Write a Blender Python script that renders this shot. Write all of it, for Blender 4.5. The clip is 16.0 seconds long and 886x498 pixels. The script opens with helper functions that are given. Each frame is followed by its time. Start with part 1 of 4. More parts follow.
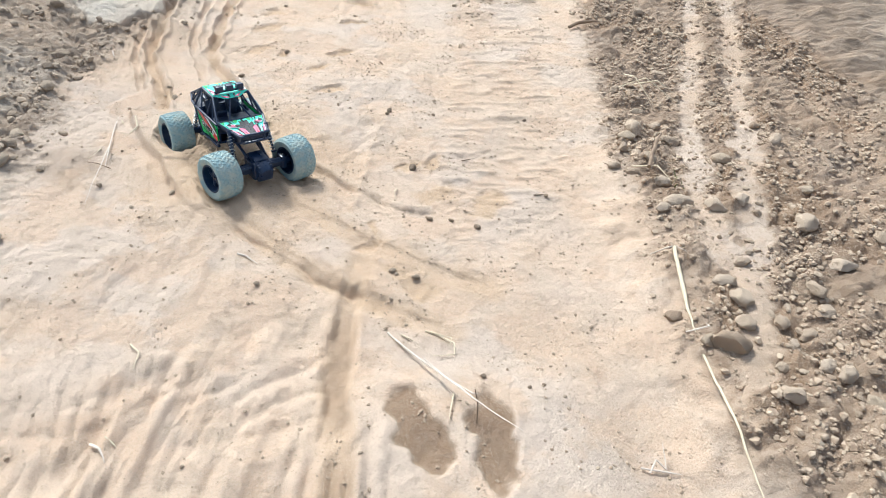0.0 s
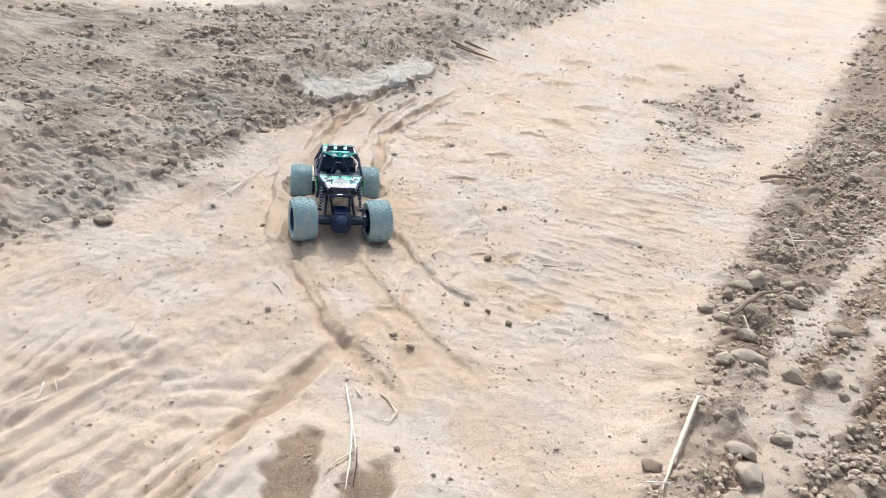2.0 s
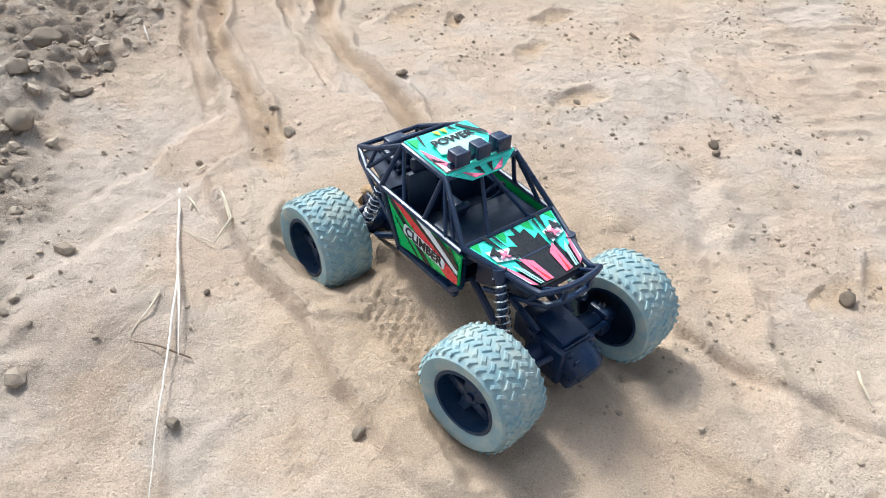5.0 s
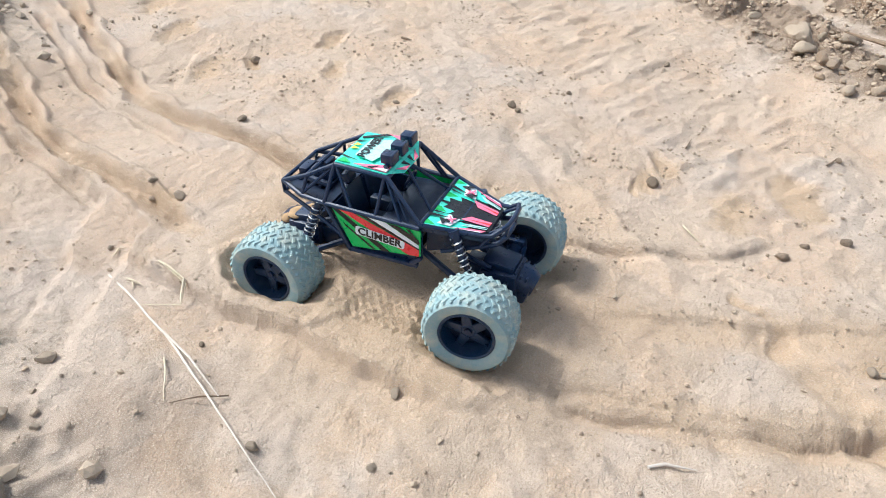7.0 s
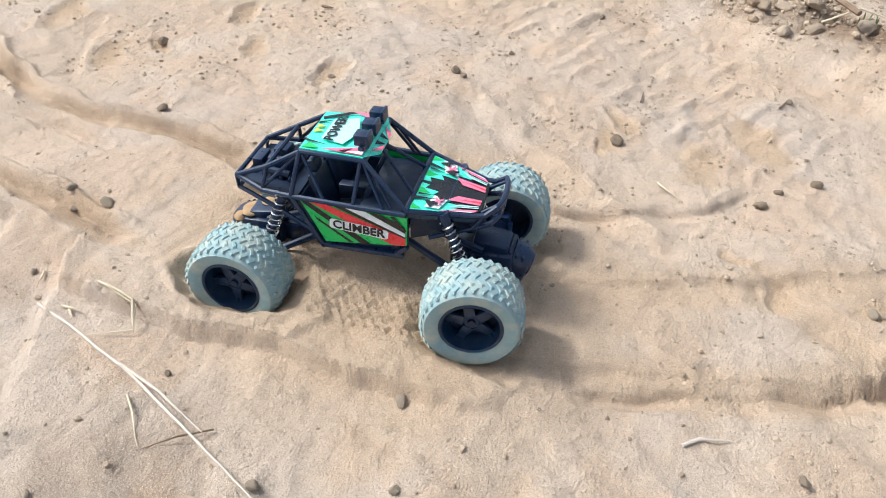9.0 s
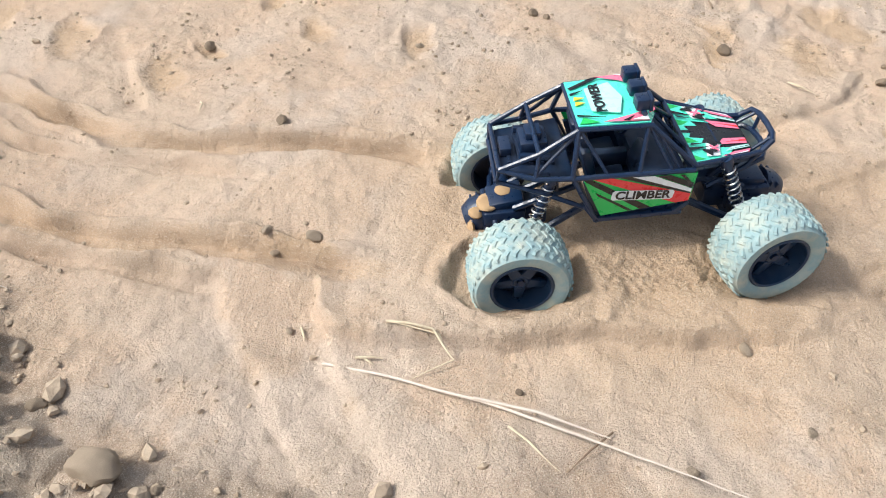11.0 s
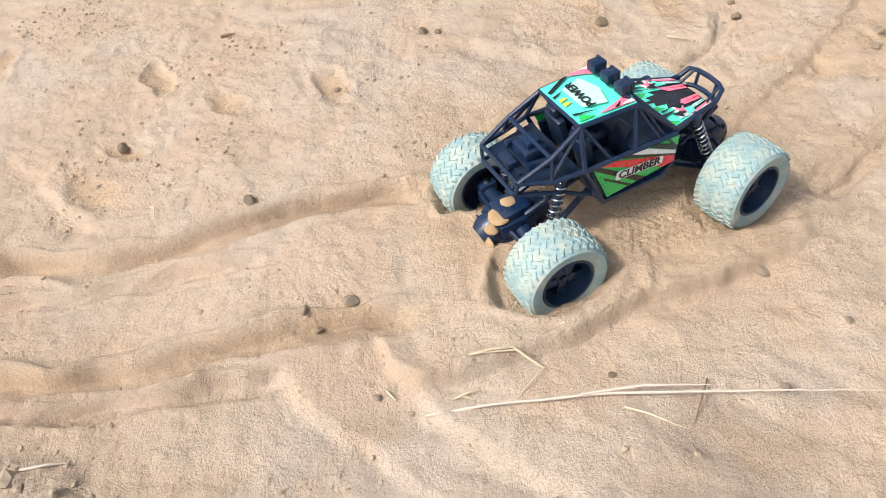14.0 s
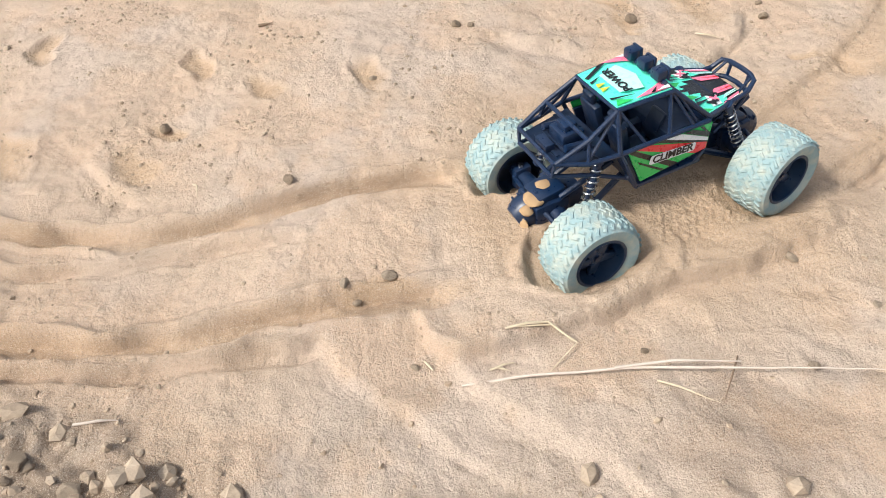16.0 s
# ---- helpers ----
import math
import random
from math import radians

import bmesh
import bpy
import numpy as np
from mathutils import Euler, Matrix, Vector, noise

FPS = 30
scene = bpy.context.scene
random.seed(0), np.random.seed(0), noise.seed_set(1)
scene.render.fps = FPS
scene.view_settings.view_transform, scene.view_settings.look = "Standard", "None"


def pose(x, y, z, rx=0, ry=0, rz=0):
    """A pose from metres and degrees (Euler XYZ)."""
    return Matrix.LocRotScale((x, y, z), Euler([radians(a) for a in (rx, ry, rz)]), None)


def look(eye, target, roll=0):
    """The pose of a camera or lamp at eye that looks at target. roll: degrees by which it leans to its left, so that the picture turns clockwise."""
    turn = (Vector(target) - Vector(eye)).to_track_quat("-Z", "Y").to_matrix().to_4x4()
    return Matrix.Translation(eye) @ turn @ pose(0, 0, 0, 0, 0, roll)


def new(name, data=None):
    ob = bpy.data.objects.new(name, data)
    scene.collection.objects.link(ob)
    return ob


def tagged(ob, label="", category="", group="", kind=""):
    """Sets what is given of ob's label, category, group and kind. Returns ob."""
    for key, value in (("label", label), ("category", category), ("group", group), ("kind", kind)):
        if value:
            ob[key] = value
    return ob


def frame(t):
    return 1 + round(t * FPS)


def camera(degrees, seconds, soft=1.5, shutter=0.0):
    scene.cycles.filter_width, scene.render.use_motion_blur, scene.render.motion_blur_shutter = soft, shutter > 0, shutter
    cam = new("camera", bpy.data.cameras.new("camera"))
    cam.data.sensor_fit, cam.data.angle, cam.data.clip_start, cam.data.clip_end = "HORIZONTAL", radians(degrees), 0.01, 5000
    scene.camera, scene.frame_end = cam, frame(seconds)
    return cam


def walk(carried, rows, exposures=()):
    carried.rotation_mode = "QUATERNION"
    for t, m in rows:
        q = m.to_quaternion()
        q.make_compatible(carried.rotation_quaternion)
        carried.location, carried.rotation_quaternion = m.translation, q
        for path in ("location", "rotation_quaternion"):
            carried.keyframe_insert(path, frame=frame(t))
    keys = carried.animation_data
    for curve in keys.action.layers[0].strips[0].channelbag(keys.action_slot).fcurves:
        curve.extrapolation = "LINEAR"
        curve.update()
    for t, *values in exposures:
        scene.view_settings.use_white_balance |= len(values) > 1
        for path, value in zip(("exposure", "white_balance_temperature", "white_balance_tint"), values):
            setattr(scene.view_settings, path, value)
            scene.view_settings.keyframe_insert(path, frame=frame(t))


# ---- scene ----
cam = camera(61.1, 16.0, soft=1.0)
PATH = [
    (0, (-0.309, 0.079, 0.836), (0.168, 1.59, -0.384), 7.7),
    (0.5, (0.258, 0.046, 0.836), (0.01, 1.695, -0.268), 8.9),
    (1, (0.245, -0.009, 0.82), (-0.06, 1.675, -0.213), 7.6),
    (1.5, (0.227, -0.028, 0.805), (-0.098, 1.686, -0.173), 7.1),
    (2, (0.174, 0.04, 0.773), (-0.148, 1.753, -0.207), 7.0),
    (2.5, (0.067, 0.154, 0.736), (-0.226, 1.847, -0.287), 7.7),
    (3, (-0.06, 0.43, 0.673), (-0.284, 2.049, -0.479), 8.6),
    (3.5, (-0.206, 0.736, 0.615), (-0.394, 2.299, -0.619), 8.6),
    (3.7, (-0.212, 0.826, 0.575), (-0.446, 2.309, -0.746), 9.1),
    (5.8, (-0.695, 1.044, 0.476), (0.273, 2.152, -0.88), 5.5),
    (6, (-0.702, 1.046, 0.481), (0.32, 2.102, -0.875), 5.3),
    (6.5, (-0.727, 0.991, 0.526), (0.353, 2.06, -0.774), 5.4),
    (7, (-0.752, 1.002, 0.535), (0.34, 2.09, -0.74), 5.1),
    (7.5, (-0.745, 1.022, 0.527), (0.366, 2.072, -0.763), 5.7),
    (8, (-0.772, 1.077, 0.504), (0.439, 2.009, -0.786), 5.8),
    (8.2, (-0.737, 1.037, 0.499), (0.485, 1.958, -0.789), 5.9),
    (10.3, (-0.828, 1.317, 0.489), (0.532, 1.812, -0.891), 2.6),
    (10.5, (-0.836, 1.345, 0.483), (0.546, 1.767, -0.899), 2.3),
    (11, (-0.905, 1.458, 0.486), (0.432, 1.89, -0.938), 2.7),
    (11.5, (-0.954, 1.593, 0.491), (0.458, 1.895, -0.892), -2.2),
    (12, (-0.974, 1.789, 0.505), (0.393, 1.919, -0.95), 2.0),
    (12.5, (-1.018, 1.748, 0.51), (0.305, 1.915, -0.98), 7.3),
    (13, (-0.998, 1.673, 0.51), (0.356, 1.839, -0.954), 5.6),
    (13.5, (-0.953, 1.644, 0.505), (0.466, 1.642, -0.905), -0.6),
    (14, (-0.933, 1.646, 0.517), (0.481, 1.615, -0.896), -1.9),
    (14.5, (-0.933, 1.642, 0.515), (0.495, 1.612, -0.885), -2.7),
    (15, (-0.941, 1.646, 0.511), (0.494, 1.615, -0.881), -2.8),
    (15.5, (-0.958, 1.647, 0.51), (0.473, 1.658, -0.886), -1.9),
    (16, (-0.967, 1.674, 0.511), (0.465, 1.665, -0.885), -1.2),
]
walk(cam, [(t, look(eye, target, roll)) for t, eye, target, roll in PATH],
     exposures=((0.0, 0.75, 5700, 3), (3.5, 0.66, 5500, 3), (8.2, 0.62, 5800, 5), (10.5, 0.52, 6000, 6), (12.0, 0.58, 6350, 8), (16.0, 0.52, 6300, 8)))

# ---- light ----
SUN_AZ, SUN_EL = radians(-22), radians(46)
world = bpy.data.worlds.new("sky")
scene.world = world
world.use_nodes = True
wn = world.node_tree
sky = wn.nodes.new("ShaderNodeTexSky")
sky.sky_type, sky.sun_disc = "NISHITA", False
sky.sun_elevation, sky.sun_rotation = SUN_EL, SUN_AZ
sky.dust_density, sky.ozone_density = 4.0, 1.0
haze = wn.nodes.new("ShaderNodeHueSaturation")
haze.inputs["Saturation"].default_value = 0.5
wn.links.new(sky.outputs[0], haze.inputs["Color"])
wn.links.new(haze.outputs[0], wn.nodes["Background"].inputs[0])
wn.nodes["Background"].inputs[1].default_value = 0.122
sun = new("sun", bpy.data.lights.new("sun", "SUN"))
sun.data.energy, sun.data.angle, sun.data.color = 2.3, radians(10), (1.0, 0.93, 0.84)
sun_from = Vector((math.sin(SUN_AZ) * math.cos(SUN_EL), math.cos(SUN_AZ) * math.cos(SUN_EL), math.sin(SUN_EL)))
sun.matrix_world = look(sun_from * 10, (0, 0, 0))


# ---- materials ----
def material(name):
    m = bpy.data.materials.new(name)
    m.use_nodes = True
    return m, m.node_tree, m.node_tree.nodes["Principled BSDF"]


def add(nt, kind, **inputs):
    n = nt.nodes.new(kind)
    for key, value in inputs.items():
        n.inputs[key.replace("_", " ")].default_value = value
    return n


def mix(nt, fac, a, b):
    n = nt.nodes.new("ShaderNodeMix")
    n.data_type = "RGBA"
    for socket, value in ((n.inputs[0], fac), (n.inputs[6], a), (n.inputs[7], b)):
        if isinstance(value, bpy.types.NodeSocket):
            nt.links.new(value, socket)
        else:
            socket.default_value = value if isinstance(value, float) else (*value, 1)
    return n.outputs[2]


def ramp(nt, source, lo, hi, a=0.0, b=1.0):
    n = nt.nodes.new("ShaderNodeMapRange")
    n.inputs[1].default_value, n.inputs[2].default_value = lo, hi
    n.inputs[3].default_value, n.inputs[4].default_value = a, b
    nt.links.new(source, n.inputs[0])
    return n.outputs[0]


def noise_of(nt, scale, detail=4.0, rough=0.55, where="Object"):
    c = nt.nodes.new("ShaderNodeTexCoord")
    n = add(nt, "ShaderNodeTexNoise", Scale=scale, Detail=detail, Roughness=rough)
    nt.links.new(c.outputs[where], n.inputs["Vector"])
    return n.outputs[0]


def bump(nt, bsdf, *layers):
    last = None
    for source, strength, distance in layers:
        b = add(nt, "ShaderNodeBump", Strength=strength, Distance=distance)
        nt.links.new(source, b.inputs["Height"])
        if last:
            nt.links.new(last, b.inputs["Normal"])
        last = b.outputs[0]
    nt.links.new(last, bsdf.inputs["Normal"])


def attribute(nt, name):
    n = nt.nodes.new("ShaderNodeAttribute")
    n.attribute_name = name
    return n.outputs["Fac"]


def ground_material():
    m, nt, p = material("dry_sandy_earth")
    broad, mid, fine = noise_of(nt, 2.2, 3), noise_of(nt, 14, 5), noise_of(nt, 900, 2, 0.7)
    grit = noise_of(nt, 260, 3, 0.7)
    sand = mix(nt, ramp(nt, broad, 0.42, 0.56), (0.70, 0.53, 0.39), (0.67, 0.54, 0.435))
    sand = mix(nt, ramp(nt, noise_of(nt, 6.5, 5, 0.6), 0.47, 0.55, 0.0, 0.7), sand, (0.67, 0.48, 0.335))
    sand = mix(nt, ramp(nt, mid, 0.45, 0.75, 0.0, 0.55), sand, (0.53, 0.42, 0.315))
    sand = mix(nt, ramp(nt, noise_of(nt, 70, 4, 0.7), 0.52, 0.70, 0.0, 0.5), sand, (0.50, 0.385, 0.28))
    fresh = mix(nt, ramp(nt, mid, 0.3, 0.7), (0.64, 0.455, 0.295), (0.57, 0.395, 0.25))
    sand = mix(nt, attribute(nt, "fresh"), sand, fresh)
    soil = mix(nt, ramp(nt, mid, 0.35, 0.65), (0.33, 0.25, 0.18), (0.185, 0.13, 0.088))
    soil = mix(nt, ramp(nt, noise_of(nt, 55, 4), 0.5, 0.75, 0.0, 0.6), soil, (0.50, 0.44, 0.37))
    both = mix(nt, attribute(nt, "soil"), sand, soil)
    both = mix(nt, attribute(nt, "crust"), both, (0.60, 0.535, 0.45))
    # damp earth colour, which also paints shade into the car's trails
    both = mix(nt, attribute(nt, "damp_shade"), both, mix(nt, ramp(nt, mid, 0.3, 0.7), (0.29, 0.19, 0.115), (0.23, 0.145, 0.088)))
    both = mix(nt, ramp(nt, grit, 0.55, 0.74, 0.0, 0.5), both, (0.30, 0.21, 0.145))
    both = mix(nt, ramp(nt, fine, 0.52, 0.68, 0.0, 0.75), both, (0.78, 0.67, 0.54))
    both = mix(nt, ramp(nt, noise_of(nt, 1150, 2, 0.7), 0.52, 0.68, 0.0, 0.5), both, (0.28, 0.19, 0.13))
    nt.links.new(both, p.inputs["Base Color"])
    p.inputs["Roughness"].default_value = 0.95
    p.inputs["Specular IOR Level"].default_value = 0.15
    bump(nt, p, (mid, 0.3, 0.006), (noise_of(nt, 75, 4, 0.65), 0.7, 0.0045), (grit, 1.0, 0.0030), (fine, 1.0, 0.0018))
    return m


def stone_material(name, a, b):
    m, nt, p = material(name)
    info = nt.nodes.new("ShaderNodeObjectInfo")
    geo = nt.nodes.new("ShaderNodeNewGeometry")
    own = nt.nodes.new("ShaderNodeMath")
    own.operation = "FRACT"
    both = nt.nodes.new("ShaderNodeMath")
    nt.links.new(info.outputs["Random"], both.inputs[0])
    nt.links.new(geo.outputs["Random Per Island"], both.inputs[1])
    nt.links.new(both.outputs[0], own.inputs[0])
    base = mix(nt, own.outputs[0], a, b)
    n = noise_of(nt, 90, 5)
    base = mix(nt, ramp(nt, n, 0.45, 0.7, 0.0, 0.65), base, (0.56, 0.44, 0.32))
    base = mix(nt, ramp(nt, noise_of(nt, 420, 3), 0.55, 0.8, 0.0, 0.4), base, (0.22, 0.16, 0.11))
    nt.links.new(base, p.inputs["Base Color"])
    p.inputs["Roughness"].default_value = 0.95
    p.inputs["Specular IOR Level"].default_value = 0.15
    bump(nt, p, (n, 0.6, 0.004), (noise_of(nt, 500, 3), 0.5, 0.001))
    return m


def plain(name, colour, rough, dust=0.0, dust_colour=(0.5, 0.42, 0.33), metal=0.0, relief=0.0):
    m, nt, p = material(name)
    n = noise_of(nt, 60, 5, 0.65)
    base = mix(nt, ramp(nt, n, 0.4, 0.75, 0.0, dust), colour, dust_colour)
    nt.links.new(base, p.inputs["Base Color"])
    nt.links.new(ramp(nt, noise_of(nt, 180, 3), 0.3, 0.7, rough - 0.08, rough + 0.1), p.inputs["Roughness"])
    p.inputs["Metallic"].default_value = metal
    if relief:
        bump(nt, p, (noise_of(nt, 700, 2), relief, 0.0006))
    return m


GROUND = ground_material()
CLOD = stone_material("dry_clay_clod", (0.50, 0.40, 0.295), (0.30, 0.215, 0.15))
GREY_STONE = stone_material("weathered_stone", (0.60, 0.48, 0.365), (0.42, 0.325, 0.24))
PALE_CLOD = stone_material("pale_clay_clod", (0.46, 0.37, 0.28), (0.29, 0.225, 0.165))
DARK_STONE = stone_material("dark_pebble", (0.19, 0.145, 0.105), (0.32, 0.24, 0.17))
BLACK = plain("black_plastic", (0.004, 0.019, 0.058), 0.33, 0.035, relief=0.2)
DARK = plain("dark_interior_plastic", (0.004, 0.016, 0.046), 0.40, 0.04)
TYRE = plain("dusty_rubber", (0.27, 0.385, 0.40), 0.85, 0.9, (0.52, 0.51, 0.41), relief=0.5)
RIM = plain("dark_wheel_plastic", (0.006, 0.027, 0.068), 0.34, 0.05)
CAKED = plain("caked_sand", (0.46, 0.31, 0.17), 0.95, 0.7, (0.33, 0.21, 0.11), relief=0.8)
PALE_MINT = plain("pale_mint_print", (0.50, 0.86, 0.80), 0.3, 0.05)
STEEL = plain("bright_steel", (0.62, 0.63, 0.64), 0.25, 0.1, metal=1.0)
MINT = plain("mint_print", (0.12, 0.86, 0.63), 0.3, 0.05)
GREEN = plain("green_print", (0.03, 0.52, 0.11), 0.3, 0.05)
RED = plain("red_print", (0.78, 0.04, 0.05), 0.3, 0.05)
PINK = plain("pink_print", (0.95, 0.20, 0.32), 0.3, 0.05)
WHITE = plain("white_print", (0.80, 0.84, 0.86), 0.3, 0.05)
YELLOW = plain("yellow_print", (0.75, 0.55, 0.04), 0.3, 0.05)
INK = plain("black_print", (0.010, 0.011, 0.014), 0.3, 0.03)
STRAW = plain("pale_dry_straw", (0.70, 0.60, 0.43), 0.6, 0.5, (0.52, 0.40, 0.25))
WHITE_STRAW = plain("bleached_grass_blade", (0.68, 0.60, 0.51), 0.5, 0.5, (0.52, 0.39, 0.32))
BROWN_TWIG = plain("brown_twig", (0.20, 0.135, 0.085), 0.8, 0.5, (0.36, 0.27, 0.19))
GRASS = plain("dull_green_grass", (0.115, 0.16, 0.045), 0.7, 0.4, (0.30, 0.27, 0.13))


# ---- ground relief ----
def lattice(ix, iy, seed):
    h = (ix.astype(np.int64) * 374761393 + iy.astype(np.int64) * 668265263 + seed * 974711) & 0xFFFFFFFF
    h = ((h ^ (h >> 13)) * 1274126177) & 0xFFFFFFFF
    return ((h ^ (h >> 16)) & 0xFFFF) / 65535.0


def wave(x, y, size, seed):
    """Smooth noise from -1 to 1 with features of that size."""
    u, v = x / size + 57.3 * seed, y / size - 31.7 * seed
    iu, iv = np.floor(u), np.floor(v)
    fu, fv = u - iu, v - iv
    su, sv = fu * fu * fu * (fu * (fu * 6 - 15) + 10), fv * fv * fv * (fv * (fv * 6 - 15) + 10)
    total = 0
    for dx in (0, 1):
        for dy in (0, 1):
            a = lattice(iu + dx, iv + dy, seed) * 2 * np.pi
            g = np.cos(a) * (fu - dx) + np.sin(a) * (fv - dy)
            total = total + g * (su if dx else 1 - su) * (sv if dy else 1 - sv)
    return total * 1.5


def step(x, lo, hi):
    t = np.clip((x - lo) / (hi - lo), 0, 1)
    return t * t * (3 - 2 * t)


def along(x, y, line, reach=0.14):
    """Distance to a line of points, the side (plus: to its right), and how far along it one is, 0 to 1; far off past the reach."""
    x, y = np.broadcast_arrays(np.asarray(x, float), np.asarray(y, float))
    best, side, place = np.full(x.shape, 1e3), np.zeros(x.shape), np.zeros(x.shape)
    xs, ys = [p[0] for p in line], [p[1] for p in line]
    close = (x > min(xs) - reach) & (x < max(xs) + reach) & (y > min(ys) - reach) & (y < max(ys) + reach)
    px, py = x[close], y[close]
    b, sd, pl = np.full(px.shape, 1e3), np.zeros(px.shape), np.zeros(px.shape)
    for k, ((ax, ay), (bx, by)) in enumerate(zip(line, line[1:])):
        ex, ey = bx - ax, by - ay
        t = np.clip(((px - ax) * ex + (py - ay) * ey) / (ex * ex + ey * ey), 0, 1)
        d = np.hypot(px - ax - t * ex, py - ay - t * ey)
        near = d < b
        b, sd, pl = np.where(near, d, b), np.where(near, np.sign((px - ax) * ey - (py - ay) * ex), sd), np.where(near, (k + t) / (len(line) - 1), pl)
    best[close], side[close], place[close] = b, sd, pl
    return best, side, place


def groove(x, y, line, width, depth, bank=0.35, lopsided=0.0):
    """A rut pressed along a line, with a bank pushed up at either side."""
    wob = 1 + 0.35 * wave(x, y, 0.07, 11)
    d, s, p = along(x + 0.006 * wave(x, y, 0.05, 12), y + 0.006 * wave(x, y, 0.05, 13), line)
    d = d * s
    ends = step(p, 0.0, 0.08) * (1 - step(p, 0.92, 1.0))
    uneven = np.clip(0.9 + 0.6 * wave(x, y, 0.13, 19), 0.6, 1.3) + 0.2 * wave(x, y, 0.035, 20)
    r = np.abs(d) / (width * wob)
    hollow = np.where(d < 0, np.exp(-(r / (1 - 0.45 * lopsided)) ** 6), np.exp(-(r / (1 + 1.3 * lopsided)) ** 2)) if lopsided else np.exp(-r ** 5)
    return ends * depth * uneven * (bank * np.exp(-((r - 1.7) / 0.45) ** 2) - hollow)


def pit(x, y, cx, cy, rx, ry, turn, depth, rim=0.25, hard=3):
    c, s = math.cos(radians(turn)), math.sin(radians(turn))
    dh, inside = np.zeros(np.shape(x)), np.zeros(np.shape(x))
    close = np.hypot(x - cx, y - cy) < 3.5 * max(rx, ry)
    px, py = x[close], y[close]
    u, v = (px - cx) * c + (py - cy) * s, -(px - cx) * s + (py - cy) * c
    r = np.hypot(u / rx, v / ry) * (1 + 0.3 * wave(px, py, 0.045, 21) + 0.12 * wave(px, py, 0.017, 22))
    dh[close], inside[close] = depth * (rim * np.exp(-((r - 1.3) / 0.22) ** 2) - np.exp(-r ** hard)), np.exp(-r ** (hard + 2))
    return dh, inside


RIGHT_Y = (0.0, 0.54, 0.70, 0.85, 1.02, 1.135, 1.30, 1.55, 1.79, 2.19, 2.82, 3.49, 6.0, 70)
RIGHT_X = (0.20, 0.300, 0.335, 0.365, 0.400, 0.430, 0.455, 0.510, 0.580, 0.715, 0.92, 1.12, 1.9, 18)
LEFT_Y = (0.0, 0.6, 1.0, 1.15, 1.30, 1.45, 1.60, 1.75, 1.88, 2.0, 2.12, 2.26, 2.5, 2.85, 3.25, 3.80, 6.0, 70)
LEFT_X = (-1.9, -1.25, -0.86, -0.80, -0.76, -0.74, -0.73, -0.715, -0.685, -0.635, -0.56, -0.485, -0.43, -0.40, -0.34, -0.17, 0.5, 16)
FAR_X = (-60, -4, -1.83, -1.48, -1.21, -0.95, -0.77, 0.0, 20)
FAR_Y = (1.0, 2.1, 2.55, 2.72, 3.16, 3.6, 4.05, 5.6, 60)
SLAB = ((-0.70, 2.09), (-0.64, 2.11), (-0.53, 2.25), (-0.46, 2.46), (-0.41, 2.77))
TYRE_LINE = ((-0.23, 0.62), (-0.212, 0.82), (-0.183, 0.93), (-0.158, 1.02), (-0.113, 1.145), (-0.05, 1.32), (-0.02, 1.46), (0.03, 1.66), (0.08, 1.9), (0.2, 2.18))
SWEPT = ((-0.50, 1.70), (-0.545, 1.685), (-0.566, 1.66), (-0.552, 1.60), (-0.520, 1.52), (-0.487, 1.45), (-0.470, 1.38), (-0.432, 1.295), (-0.372, 1.22))
RUT_A = ((-0.30, 1.40), (-0.262, 1.33), (-0.222, 1.27), (-0.165, 1.20), (-0.10, 1.13), (-0.02, 1.06), (0.076, 0.99))
RUT_B = ((-0.40, 1.37), (-0.36, 1.27), (-0.305, 1.19), (-0.250, 1.11), (-0.174, 1.03), (-0.10, 0.96), (-0.02, 0.90))
RUT_C = ((-0.20, 1.43), (-0.15, 1.36), (-0.10, 1.30), (-0.04, 1.25), (0.03, 1.22))
RUT_D = ((-0.36, 1.24), (-0.301, 1.160), (-0.263, 1.118), (-0.197, 1.042), (-0.15, 1.01))
# the car's own tracks, leading up to its back wheels
TRAIL_A = ((-0.30, 2.60), (-0.345, 2.36), (-0.375, 2.20), (-0.385, 2.10), (-0.400, 2.00), (-0.388, 1.92), (-0.372, 1.86), (-0.345, 1.79), (-0.335, 1.70), (-0.33, 1.63))
TRAIL_B = ((-0.47, 2.50), (-0.515, 2.25), (-0.537, 2.08), (-0.547, 1.98), (-0.540, 1.91), (-0.520, 1.85), (-0.507, 1.77), (-0.502, 1.71), (-0.492, 1.65))
TRAIL_C = ((-0.40, 2.40), (-0.435, 2.18), (-0.447, 2.05), (-0.432, 1.95), (-0.420, 1.88), (-0.41, 1.80))
TRAIL_D = ((-0.55, 2.30), (-0.575, 2.08), (-0.580, 1.95), (-0.558, 1.84), (-0.545, 1.77))
RIDGES = (((-0.525, 1.80), (-0.585, 1.74), (-0.640, 1.67), (-0.72, 1.57)), ((-0.20, 2.14), (-0.255, 2.08), (-0.31, 2.03), (-0.355, 1.985)), ((-0.62, 1.99), (-0.66, 1.95), (-0.72, 1.90)), ((-0.55, 1.69), (-0.60, 1.63), (-0.66, 1.57), (-0.73, 1.50)))
STREAKS = (((1.29, 2.62), (0.88, 1.80), (0.70, 1.47), (0.59, 1.24), (0.50, 0.97)), ((1.24, 2.27), (0.82, 1.43), (0.69, 1.22), (0.588, 1.01), (0.497, 0.88), (0.42, 0.715)))
